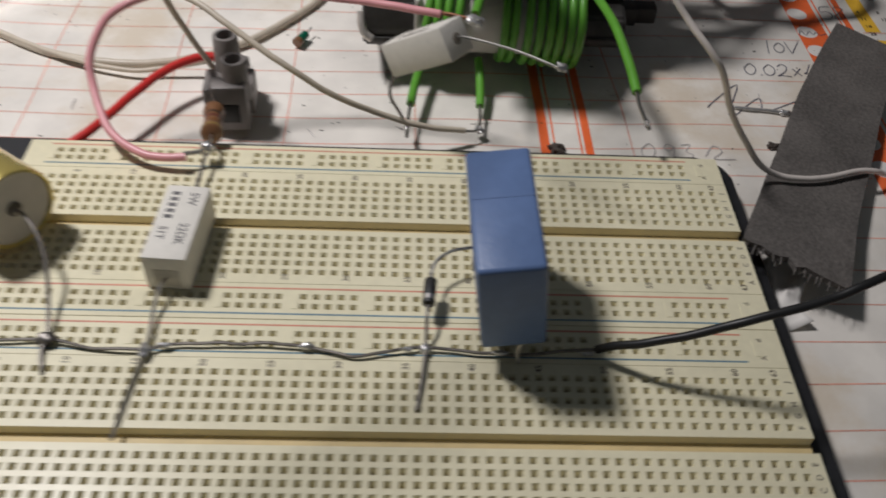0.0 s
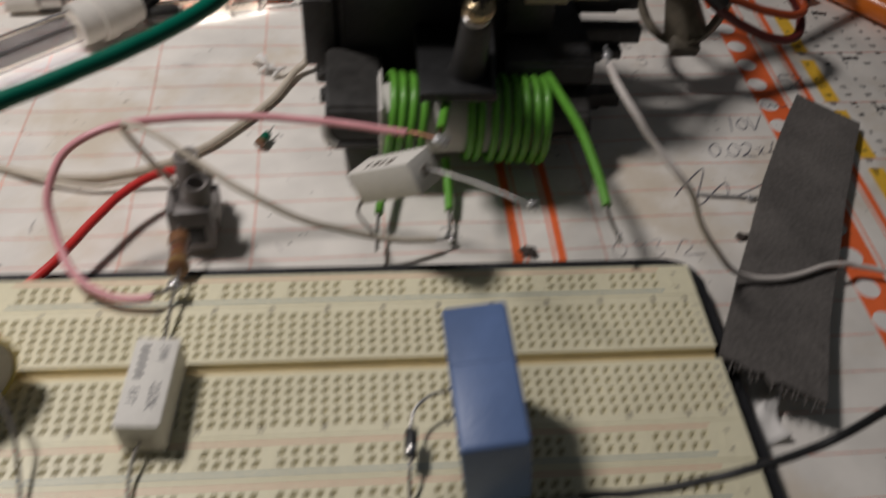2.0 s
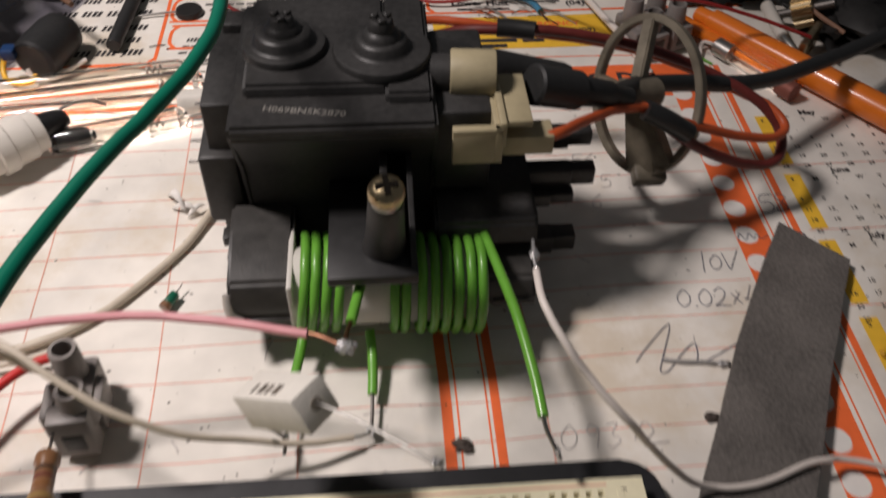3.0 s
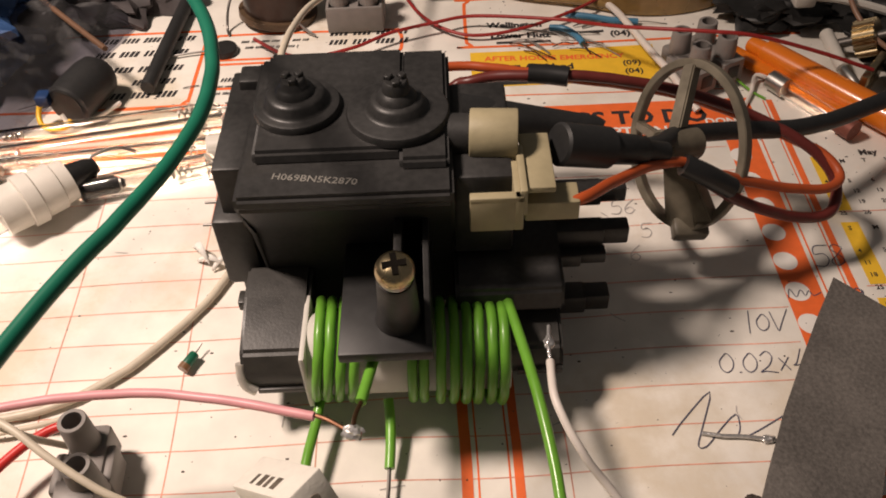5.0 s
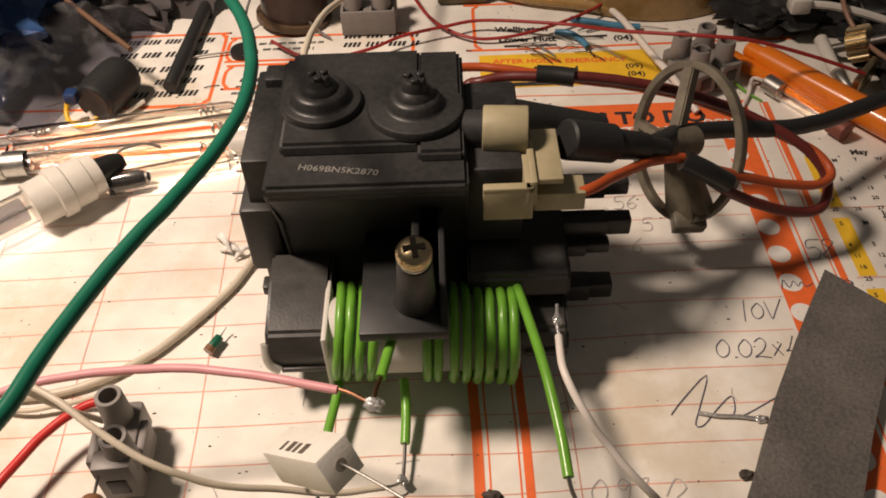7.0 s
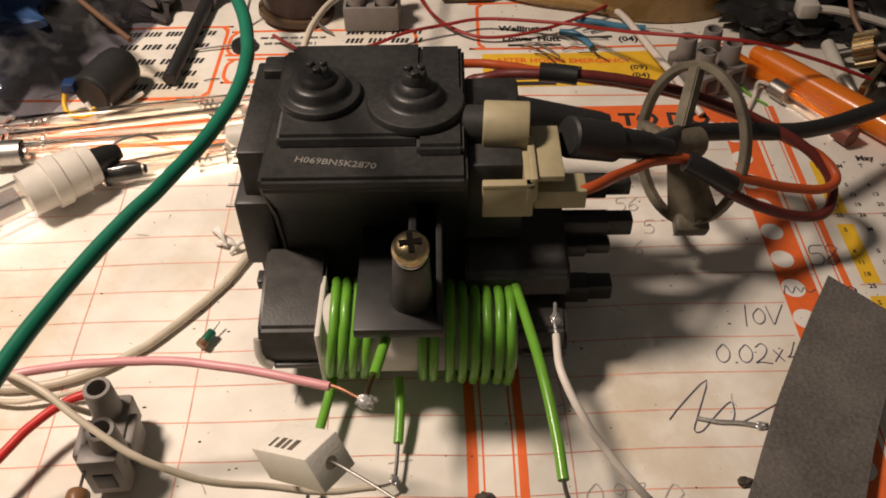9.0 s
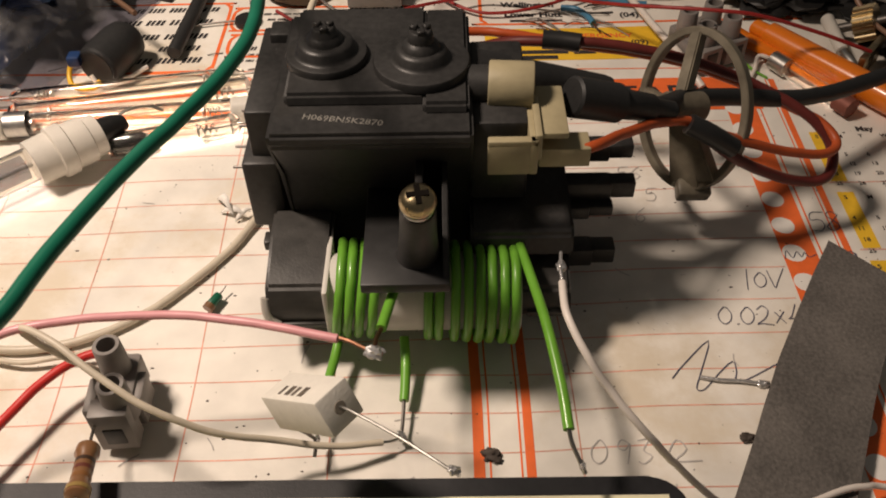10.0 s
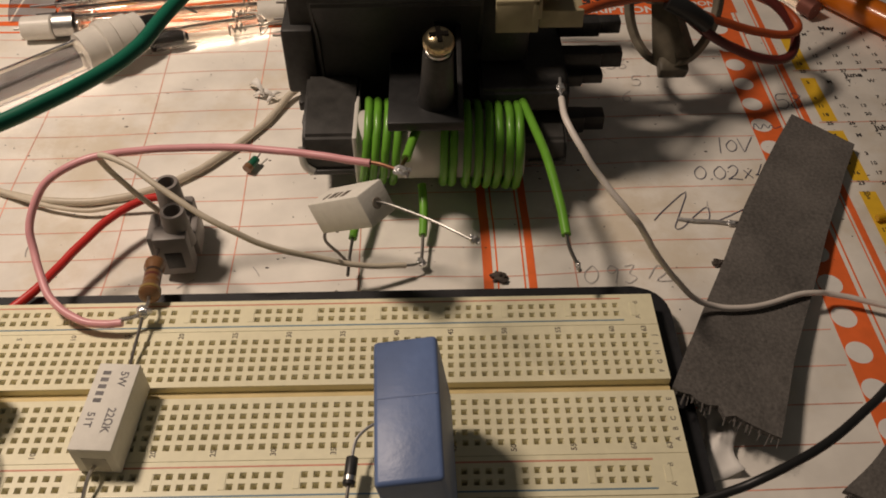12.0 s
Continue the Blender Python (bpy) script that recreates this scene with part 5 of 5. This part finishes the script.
# ---- clutter at the far edge ----
def glass_tube(a, e, r, label, caps=(), black=False):
    """caps: lengths of white ceramic caps at the two ends, 0 for none."""
    t = thing("flash_tube", a, label, "glass tube", "glass tubes on the planner")
    a, e = Vector(a), Vector(e)
    d = (e - a).normalized()
    L = (e - a).length
    u, w, _ = frame_of(d)
    o = part("glass", lathe([(0, r * 0.4), (1.5, r * 0.9), (3, r), (L - 3, r), (L - 1.5, r * 0.9), (L, r * 0.4), (L - 1.6, r * 0.3), (L - 3.4, r * 0.78), (3.4, r * 0.78), (1.6, r * 0.3), (0, r * 0.4)], a, d, 24), GLASS, t, "clear glass tube")
    o.visible_shadow = False
    for s, q in ((a, d), (e, -d)):
        part("electrode", tube([s - q * 9, s - q * 2, s + q * 5, s + q * 12], 0.5, 8), STEEL, t, "metal electrode")
        part("electrode_coil", tube([s + q * (8 + 0.35 * k) + u * 1.3 * math.cos(k * 1.2) + w * 1.3 * math.sin(k * 1.2) for k in range(16)], 0.28, 6), STEEL, t, "wound electrode")
        part("end_plate", lathe([(13.5, 0), (13.5, r * 0.55), (14.1, r * 0.55), (14.1, 0)], s, q, 16), STEEL, t, "bright electrode plate")
    for (s, q), n in zip(((a, d), (e, -d)), caps):
        if n:
            part("end_cap", lathe([(-n * 0.55, 0), (-n * 0.55, r * 0.95), (-n * 0.5, r * 1.1), (n * 0.4, r * 1.12), (n * 0.45, r * 1.0)], s, q, 24), WHITE_PLASTIC, t, "white ceramic end cap")
    if black:
        part("blackened_end", lathe([(1.5, 0), (2.4, r * 0.7), (12, r * 0.72), (15, r * 0.3), (15, 0)], a, d, 24), GLOSSY_BLACK, t, "blackened inner end")


glass_tube((-186, 168.5, 4.6), (-106, 183.5, 4.4), 4.2, "clear glass flash tube with metal electrodes on the planner")
glass_tube((-190, 163.5, 4.4), (-108, 171.8, 4.2), 3.9, "clear glass flash tube with white ceramic caps on the planner", (11, 10))
glass_tube((-150, 153.0, 4.2), (-108.5, 164.4, 4.0), 3.9, "clear glass tube with a blackened end beside the collar", black=True)
glass_tube((-190, 181.0, 3.4), (-112, 193.5, 3.4), 2.6, "thin clear glass tube behind the others")
single("foil_band", lathe([(0, 4.1), (7.0, 4.1), (7.0, 4.3), (0, 4.3), (0, 4.1)], (-184.5, 164.2, 4.8), (0.99, 0.1, 0), 24), STEEL, "bright metal foil band round a glass tube", "foil")


def collared_tube():
    t = thing("collared_lamp_tube", (-160, 145, 0), "clear tube lamp with white collar and dark blackened end", "lamp tube")
    e, a = Vector((-149.2, 155.6, 8.6)), Vector((-217, 95.0, 9.0))
    d = (e - a).normalized()
    L = (e - a).length
    o = part("glass", lathe([(0, 5.4), (L - 3, 5.4), (L - 3, 4.9), (0, 4.9), (0, 5.4)], a, d, 28), GLASS, t, "clear glass envelope")
    o.visible_shadow = False
    part("collar", lathe([(L - 24, 5.8), (L - 24, 7.0), (L - 17, 7.2), (L - 16.6, 8.2), (L - 12.5, 8.2), (L - 12, 7.4), (L - 6, 7.4), (L - 5.6, 6.6), (L - 2, 6.4), (L - 2, 5.6)], a, d, 32), WHITE_PLASTIC, t, "white plastic collar")
    part("inner_sleeve", lathe([(4, 3.8), (L - 26, 3.8)], a, d, 24), FILM, t, "clear inner sleeve")
    part("inner_rod", cyl(a + d * 6, a + d * (L - 20), 0.8, seg=10), STEEL, t)
    part("dark_end", lathe([(L - 5, 4.6), (L - 1, 4.4), (L + 4, 3.6), (L + 7, 2.2), (L + 7.4, 0)], a, d, 24), GLOSSY_BLACK, t, "blackened tube end")
    part("wire", tube([e + d * 2, e + d * 8 + Vector((-2, 1, 2)), e + d * 14 + Vector((0, 2, 1)), e + d * 19 + Vector((1, 0, -2))], 0.5, 8), STEEL, t)


collared_tube()


def buzzer():
    t = thing("black_drum_capacitor", (-160, 200, 0), "black cylinder with blue trim and yellow wire on the planner", "capacitor")
    a, e = Vector((-162.0, 191.5, 8.0)), Vector((-155.6, 211, 8.0))
    part("drum", lathe([(0, 6.6), (0.8, 7.4), (6, 7.9), (15, 7.9), (19, 7.2), (21.5, 5.0), (22, 0)], a, e - a, 32), BLACK_RUBBER, t)
    part("trim", lathe([(-0.4, 0), (-0.4, 6.2), (1.2, 6.3)], a, e - a, 28), DARK_STUFF, t)
    part("blue_lug", box(-171, -166.5, 190, 195, 9, 13, 0.8), mat("dark_blue_lug", (0.015, 0.04, 0.12), 0.4), t, "small dark blue lug")
    part("wire", tube([(-168, 192, 11), (-171.5, 194, 8), (-172.2, 191, 5), (-170.4, 187.6, 3.4), (-166.6, 186.2, 3), (-162.8, 187.0, 3), (-161.4, 189.4, 4)], 0.9, 10), YELLOW_PVC, t, "yellow wire loop")
    part("wire", tube([(-164, 190, 6), (-161.8, 188.6, 3), (-158, 190.0, 2), (-154.1, 193.2, 2), (-148.1, 200.7, 2)], 0.8, 8), WHITE_PVC, t, "white wire")


buzzer()


def crumpled(name, at, r, sq, material, label, category, seed, rough=0.8, sub=5):
    b = blob(at, r, sq, rough, seed, sub=sub, freq=2.2)
    for v in b.verts:
        p = v.co * 0.09
        v.co += noise.noise_vector(p) * 4.0 + noise.noise_vector(p * 3.1) * 1.6
        v.co.z = max(v.co.z, 0.4)
    return single(name, b, material, label, category, smooth=True)


crumpled("blue_bag", (-222, 240, 20), 40, (0.95, 1.0, 0.8), BLUE_BAG, "crumpled dark blue plastic bag on the planner", "bag", 2)


def film_bag():
    b = bmesh.new()
    grid = []
    for j in range(40):
        row = []
        for i in range(34):
            x, y = -206 + i * (0.75 + 1.2 * j / 39), 182 + j * 2.6 - (33 - i) * 0.25
            env = math.sin(math.pi * i / 33) ** 0.6 * math.sin(math.pi * min(1, (j + 4) / 36)) ** 0.5 if j < 32 else math.sin(math.pi * i / 33) ** 0.6
            h = 22 * env + 7 * noise.noise(Vector((x * 0.07, y * 0.07, 1))) * env + 3 * abs(noise.noise(Vector((x * 0.2, y * 0.15, 4))))
            row.append(b.verts.new((x, y, max(0.6, h))))
        grid.append(row)
    for j in range(39):
        for i in range(33):
            b.faces.new((grid[j][i], grid[j][i + 1], grid[j + 1][i + 1], grid[j + 1][i]))
    ob = single("clear_bag", b, FILM, "crumpled clear plastic bag over the drum capacitor", "bag")
    mod = ob.modifiers.new("thick", "SOLIDIFY"); mod.thickness = 0.00015


film_bag()
crumpled("dark_pouch", (-174, 268, 5), 22, (1.3, 0.75, 0.4), mat("grey_cloth", (0.07, 0.06, 0.06), 0.7, vary=0.4, scale=120, bump=0.3, bump_scale=300), "grey-brown pouch of parts behind the clear bag", "pouch", 6)
crumpled("dark_pouch", (-190, 262, 6), 24, (1.15, 0.8, 0.45), mat("grey_cloth", (0.07, 0.06, 0.06), 0.7, vary=0.4, scale=120, bump=0.3, bump_scale=300), "grey-brown pouch of parts under the clear bag", "pouch", 6)
single("wooden_stick", tube([(-212, 272, 28), (-186.9, 246.4, 22), (-170.7, 229.6, 20), (-149.4, 207.2, 19.5)], 1.0, 8), mat("stick_wood", (0.15, 0.08, 0.045), 0.6), "thin brown wooden stick across the clear bag", "stick")
single("black_rod", cyl((-139.8, 207.0, 3.2), (-135.6, 270, 3.4), 2.6, 2.6, 18, 0.4), BLACK_RUBBER, "thin black plastic rod on the planner", "rod")


def drum_can():
    t = thing("brown_inductor", (-106, 268, 0), "brown wound drum inductor standing on the planner", "inductor")
    part("drum", lathe([(0, 10.5), (1, 13), (28, 14), (30, 12), (30, 0)], (-100, 256, 0.2), (0.12, 0.1, 1), 32), BROWN_CASE, t)
    part("bobbin_rim", lathe([(0, 10), (0.5, 15), (3, 15), (3.5, 10)], (-100, 256, 0.2), (0.12, 0.1, 1), 32), mat("rim_brown", (0.1, 0.062, 0.035), 0.45), t)
    part("lead", tube([(-114, 254, 14), (-117, 250, 8), (-118, 246, 2), (-117, 242, 1)], 0.5, 8), OLD_WIRE, t)
    part("lead", tube([(-92, 243.4, 6), (-88, 241, 3), (-84, 239, 1)], 0.5, 8), STEEL, t)


drum_can()
barrel_block("terminal_block", Matrix.Translation((-69, 250, 0)), 2, "grey nylon two-way terminal block at the planner's back", length=16, closed=True, pitch=11.0)
barrel_block("terminal_block", Matrix.Translation((50.6, 205.2, 1.0)) @ Matrix.Rotation(radians(26), 4, "Z") @ Matrix.Scale(0.84, 4, (0, 0, 1)), 2, "grey nylon two-way terminal block beside the orange pen", length=20, gap=5.1, pitch=10.8)
single("dark_disc", lathe([(0, 4.8), (1.4, 5.0), (2.4, 4.6), (2.4, 0)], (-117, 231.5, 0.2), (0, 0, 1), 24), DARK_STUFF, "small dark disc part on the planner", "component")
single("component_lead", tube([(-142, 227.6, 1), (-131, 230, 1.4), (-119, 231.6, 1.6)], 0.45, 8), STEEL, "thin metal component lead on the planner", "wire")
single("cream_lead", tube([(-77.2, 136, 52), (-77.3, 140.5, 56.4), (-77.4, 152, 54.5), (-77.6, 166, 50), (-76, 184, 45), (-71.4, 202, 40), (-62, 232, 34), (-52, 270, 24)], 0.95, 12), TAN_PVC, "cream insulated lead rising behind the transformer", "wire")


def pen():
    t = thing("orange_marker", (95, 182, 0), "orange plastic marker pen lying on the planner", "pen")
    a, e = Vector((70.5, 214.5, 5.8)), Vector((135, 125.5, 5.8))
    d = (e - a).normalized()
    L = (e - a).length
    part("barrel", lathe([(0, 2.4), (0.4, 3.0), (6, 3.2), (6.6, 4.5), (60, 4.9), (L - 8, 4.9), (L - 2, 4.4), (L, 3.0)], a, d, 36), ORANGE_PLASTIC, t)
    part("end_plug", lathe([(-0.4, 0), (-0.4, 2.4), (0.4, 2.7)], a, d, 24), ORANGE_PLASTIC, t)
    m = Matrix.Translation(a + Vector((-4.7, -3.6, -1.8)) + d * 16) @ Matrix.Rotation(math.atan2(d.y, d.x), 4, "Z")
    part("clip", box(-20, 30, -2.6, 2.6, -1.6, 1.4, 0.6, m=m), ORANGE_PLASTIC, t, "flat orange pocket clip")


pen()


def fuse():
    t = thing("glass_fuse", (80, 182, 0), "glass fuse with bright metal caps beside the pen", "fuse")
    a, e = Vector((72.6, 196.5, 4)), Vector((90.5, 167, 4))
    d = (e - a).normalized()
    L = (e - a).length
    o = part("glass", lathe([(4, 3.0), (L - 5, 3.0), (L - 5, 2.4), (4, 2.4), (4, 3.0)], a, d, 24), GLASS, t, "clear glass barrel")
    o.visible_shadow = False
    part("cap", lathe([(0, 0), (0, 2.8), (0.4, 3.3), (7, 3.3)], a, d, 24), STEEL, t, "bright metal cap")
    part("cap", lathe([(L - 6, 3.3), (L, 3.3), (L, 0)], a, d, 24), mat("dull_red_cap", (0.2, 0.07, 0.05), 0.5, metal=0.4), t)
    part("fuse_wire", tube([a, a.lerp(e, 0.5), e], 0.2, 6), STEEL, t)
    part("pigtail", tube([a + d, a - d * 3 + Vector((-2, 1, -1)), a - d * 1 + Vector((-6, -4, -2.5)), (62, 186, 1)], 0.7, 8), WHITE_PVC, t)


fuse()


def tape_roll(c, R, r, h, label, material):
    t = thing("tape_roll", (c[0], c[1], 0), label, "tape")
    part("tape", lathe([(0, r), (0, R - 0.4), (0.4, R), (h - 0.4, R), (h, R - 0.4), (h, r), (0, r)], (c[0], c[1], c[2]), (0, 0, 1), 72), material, t)
    part("core", lathe([(0.2, r - 0.2), (h - 0.2, r - 0.2), (h - 0.2, r - 2.2), (0.2, r - 2.2), (0.2, r - 0.2)], (c[0], c[1], c[2]), (0, 0, 1), 64), mat("tape_core", (0.45, 0.35, 0.2), 0.6), t)


tape_roll((46, 290.5, 0.4), 47, 39, 24, "roll of amber clear tape lying at the planner's back", TAPE)
single("amber_tube_loop", tube([(-40, 300, 3), (-30, 276, 3), (-10, 262, 3), (12, 255, 3), (26, 250, 3), (40, 248, 2)], 2.2, 12), TAPE, "loop of amber clear tubing at the planner's back", "tubing")


def cable_tie():
    t = thing("cable_tie", (100, 226, 0), "white nylon cable tie lying over the parts", "cable tie")
    part("head", box(88, 95.5, 227, 234, 11, 17, 1.2, m=None), WHITE_PLASTIC, t)
    part("strap", tube([(95, 230, 14), (104, 226.5, 14.5), (118, 220, 13), (140, 208, 9)], 1.5, 8), WHITE_PLASTIC, t)


cable_tie()


def gear():
    t = thing("brass_gear", (112, 214, 0), "brass gear on a dark shaft among the parts", "gear")
    b = bmesh.new()
    seg = 72
    c, ax = Vector((105.5, 211, 8)), Vector((0.75, -0.45, 0.5)).normalized()
    u, w, d = frame_of(ax)
    rings = [[b.verts.new(c + d * a + (u * math.cos(k * 2 * math.pi / seg) + w * math.sin(k * 2 * math.pi / seg)) * (6.4 if k % 4 < 2 else 5.5)) for k in range(seg)] for a in (0, 7)]
    for k in range(seg):
        b.faces.new((rings[0][k], rings[0][(k + 1) % seg], rings[1][(k + 1) % seg], rings[1][k]))
    b.faces.new(rings[0]); b.faces.new(rings[1])
    part("toothed_wheel", b, BRASS, t)
    part("shaft", cyl(c - ax * 7, c + ax * 14, 1.7), OLD_WIRE, t)
    part("motor_plate", box(-9, 9, -1.2, 1.2, -5, 5, 0.5, m=Matrix.Translation((104, 192.5, 6)) @ Matrix.Rotation(radians(50), 4, "Z")), BRASS, t, "flat brass plate")


gear()
single("white_connector", cyl((98, 219, 6), (98, 200, 4.4), 2.4, 2.2, 20, 0.5), WHITE_PLASTIC, "small white plastic connector among the parts", "connector")
single("tinned_lug", cyl((98, 199.6, 4.4), (100, 191, 3.4), 1.9, 1.6, 16, 0.4), STEEL, "small shiny metal lug beside the connector", "lug")
single("brown_wire", tube([(120, 250, 30), (108, 236, 24), (104, 222, 18), (108, 208, 12), (118, 196, 8)], 0.9, 10), mat("brown_pvc", (0.3, 0.17, 0.11), 0.4), "brown wire hanging over the parts", "wire")
single("red_wire_thin", tube([(-106, 234, 4), (-95, 226, 2.5), (-83, 222.4, 3), (-68, 226, 4), (-55.6, 232.6, 5), (-40, 238, 5), (-24.4, 241.6, 5), (4.3, 232.3, 8), (14.0, 222.5, 12), (23.3, 209.8, 18), (34.4, 201.2, 22), (45.9, 195.9, 24), (61.3, 192.1, 24), (82.3, 190.9, 18), (101.3, 187.8, 12)], 0.65, 10), DULL_RED_PVC, "long thin red wire across the planner", "wire")
single("red_wire_thin", tube([(-56, 275, 4), (-51.9, 263.7, 4), (-47, 252, 3), (-41.2, 243, 2.6), (-33, 236, 2.2), (-24, 233.2, 2), (-10, 235, 2.4), (6, 241, 3.4), (22, 250, 5), (30, 262, 6)], 0.65, 10), DULL_RED_PVC, "thin red wire curling on the planner", "wire")
single("white_far_wire", tube([(26, 250, 3), (29.0, 238, 5), (34.9, 214, 6), (40, 199, 5.5), (44, 188, 3), (46, 184, 1.5)], 1.3, 10), WHITE_PVC, "white wire beside the terminal block", "wire")


def small_bits():
    t = thing("blue_wire_stub", (12, 232, 0), "short blue wire stub with frayed copper end", "wire")
    part("insulation", tube([(3, 237, 1.6), (8, 235.4, 2), (12, 231, 1.8), (14, 226, 1.4)], 1.2, 10), BLUE_PVC, t)
    part("bare_end", tube([(14, 226.2, 1.4), (15, 223, 1), (16, 221, 0.6)], 0.4, 6), COPPER, t)
    t = thing("blue_wire_stub", (22, 242, 0), "short blue wire stub at the planner's back", "wire")
    part("insulation", tube([(10, 246, 1.6), (18, 243, 2), (27, 240, 1.8), (36, 238.6, 1.6)], 1.2, 10), BLUE_PVC, t)
    t = thing("green_component", (-104, 90, 0), "small dark green component with leads on the planner", "component")
    part("body", cyl((-105.0, 88.2, 1.9), (-103.2, 91.8, 1.9), 1.3, seg=14, bevel=0.4), mat("green_lacquer", (0.01, 0.11, 0.06), 0.4), t)
    part("lead", tube([(-103.2, 91.8, 1.9), (-102.6, 93, 2.1), (-101.8, 94.6, 2.6)], 0.25, 6), OLD_WIRE, t)
    part("end_cap", cyl((-105.6, 87.0, 1.7), (-104.9, 88.4, 1.9), 1.5, seg=12), BROWN_RES, t)
    single("white_bit", blob((-56.2, 222.8, 1.2), 1.6, (1.8, 1.1, 0.7), 0.3, 3), WHITE_PLASTIC, "small white plastic crumb on the planner", "crumb")
    t = thing("solder_sliver", (28, 62.5, 0), "long thin sliver of solder with blob end on the planner", "solder")
    part("sliver", tube([(20.0, 63.8, 0.5), (24, 63.0, 0.7), (29, 62.4, 0.6), (34, 61.7, 0.7)], 0.5, 8, wobble=0.4), SOLDER, t)
    part("drop", blob((35.0, 61.5, 0.8), 1.0, (1.7, 1, 0.8), 0.4, 2), SOLDER, t)
    for x, y, r, s in ((-32.2, 43.0, 1.7, 1), (27.6, 46.6, 1.4, 2), (-31.0, 41.6, 0.9, 5)):
        single("solder_crumb", blob((x, y, 0.5), r, (1.2, 0.9, 0.6), 0.7, s), DIRT, "dark crumb of burnt solder on the planner", "crumb", "crumbs on the planner")
    t = thing("wire_scraps", (-10, 236, 0), "tangle of fine stripped wire strands on the planner", "wire scraps")
    for k in range(16):
        x, y = rnd.uniform(-20, 30), rnd.uniform(222, 246)
        a = rnd.uniform(-0.9, 0.3)
        L = rnd.uniform(7, 20)
        part("strand", tube([(x, y, 0.4), (x + L * 0.5 * math.cos(a), y + L * 0.5 * math.sin(a) + rnd.uniform(-1.5, 1.5), 1.2), (x + L * math.cos(a), y + L * math.sin(a), 0.4)], rnd.choice((0.18, 0.25, 0.4)), 6), rnd.choice((OLD_WIRE, COPPER, STEEL, DARK_STUFF)), t)
    t = thing("wire_scraps", (-150, 185, 0), "fine stripped strands and clippings by the glass tubes", "wire scraps")
    for k in range(14):
        x, y = rnd.uniform(-190, -105), rnd.uniform(172, 215)
        a = rnd.uniform(-0.5, 0.8)
        L = rnd.uniform(5, 16)
        part("strand", tube([(x, y, 0.4), (x + L * 0.5 * math.cos(a), y + L * 0.5 * math.sin(a) + rnd.uniform(-1, 1), 0.9), (x + L * math.cos(a), y + L * math.sin(a), 0.4)], rnd.choice((0.18, 0.3)), 6), rnd.choice((OLD_WIRE, STEEL, DARK_STUFF)), t)
    single("green_strand", tube([(60, 206, 3), (62, 200, 2.5), (66, 194, 1.2), (70, 190, 0.5)], 0.45, 8), GREEN_PVC, "thin green wire strand beside the terminal block", "wire")
    single("yellow_wire", tube([(76, 62, 1.2), (84, 64, 1.4), (95, 66.5, 1.4), (115, 74, 1.2)], 1.0, 10), YELLOW_PVC, "yellow wire end on the calendar side", "wire")
    # curled slivers of torn tape beside the transformer
    t = thing("tape_flake", (-104, 126, 0), "curled white slivers of torn tape beside the transformer", "tape")
    for x, y, L, w, ang, up in ((-111, 132, 13, 2.2, -55, 5.0), (-109, 126, 10, 1.6, -20, 3.0), (-104, 122, 7, 1.4, 40, 2.2)):
        b = bmesh.new()
        prev = None
        for k in range(11):
            u = k / 10
            c = Vector((x + L * u * math.cos(radians(ang)), y + L * u * math.sin(radians(ang)), 0.4 + up * math.sin(math.pi * u)))
            n = Vector((-math.sin(radians(ang)), math.cos(radians(ang)), 0.6)) * w * 0.5 * math.sin(math.pi * min(1, u + 0.12)) 
            cur = [b.verts.new(c - n), b.verts.new(c + n)]
            if prev:
                b.faces.new((prev[0], cur[0], cur[1], prev[1]))
            prev = cur
        o = part("sliver", b, WHITE_INK, t)
        o.modifiers.new("thick", "SOLIDIFY").thickness = 0.00015
    # dirt
    b = bmesh.new()
    for k in range(800):
        x, y = rnd.uniform(-200, 110), rnd.uniform(30, 262)
        r = rnd.choice((0.08, 0.1, 0.12, 0.14, 0.18, 0.24, 0.32))
        z = paper_z(x, y)
        n = rnd.randint(4, 6)
        a0 = rnd.uniform(0, 6)
        st = rnd.uniform(0.6, 2.2)
        low = [b.verts.new((x + r * st * math.cos(a0 + i * 6.283 / n), y + r * math.sin(a0 + i * 6.283 / n), z + 0.02)) for i in range(n)]
        tip = b.verts.new((x, y, z + r * 0.9))
        for i in range(n):
            b.faces.new((low[i], low[(i + 1) % n], tip))
    single("dirt_specks", b, DIRT, "dark specks of dirt scattered over the planner", "dirt", kind="stuff", smooth=False)


small_bits()


def back_clutter():
    """Dark cloth and parts along the far edge of the planner."""
    for x, y, r, sq, s in ((126, 264, 34, (1.2, 0.7, 0.5), 3), (140, 232, 26, (0.9, 1.3, 0.6), 4), (-160, 300, 26, (1.8, 0.7, 0.8), 5), (-40, 292, 24, (1.9, 0.6, 0.5), 9), (86, 238, 17, (1.2, 0.7, 0.3), 11), (120, 212, 13, (1.0, 1.3, 0.3), 12)):
        crumpled("dark_cloth", (x, y, 6), r, sq, DARK_STUFF, "crumpled dark cloth at the planner's far edge", "cloth", s, sub=4)
    single("metal_bracket", box(-42, -22, 262, 276, 0.5, 9, 0.8), mat("dull_metal", (0.12, 0.1, 0.06), 0.4, metal=0.7), "small dull metal bracket at the far edge", "bracket")
    single("black_grommet", lathe([(0, 3), (0, 8), (7, 8), (9, 6), (9, 3), (0, 3)], (-136, 280, 0.4), (0, 0.3, 1), 24), BLACK_RUBBER, "black rubber grommet at the far edge", "grommet")


back_clutter()
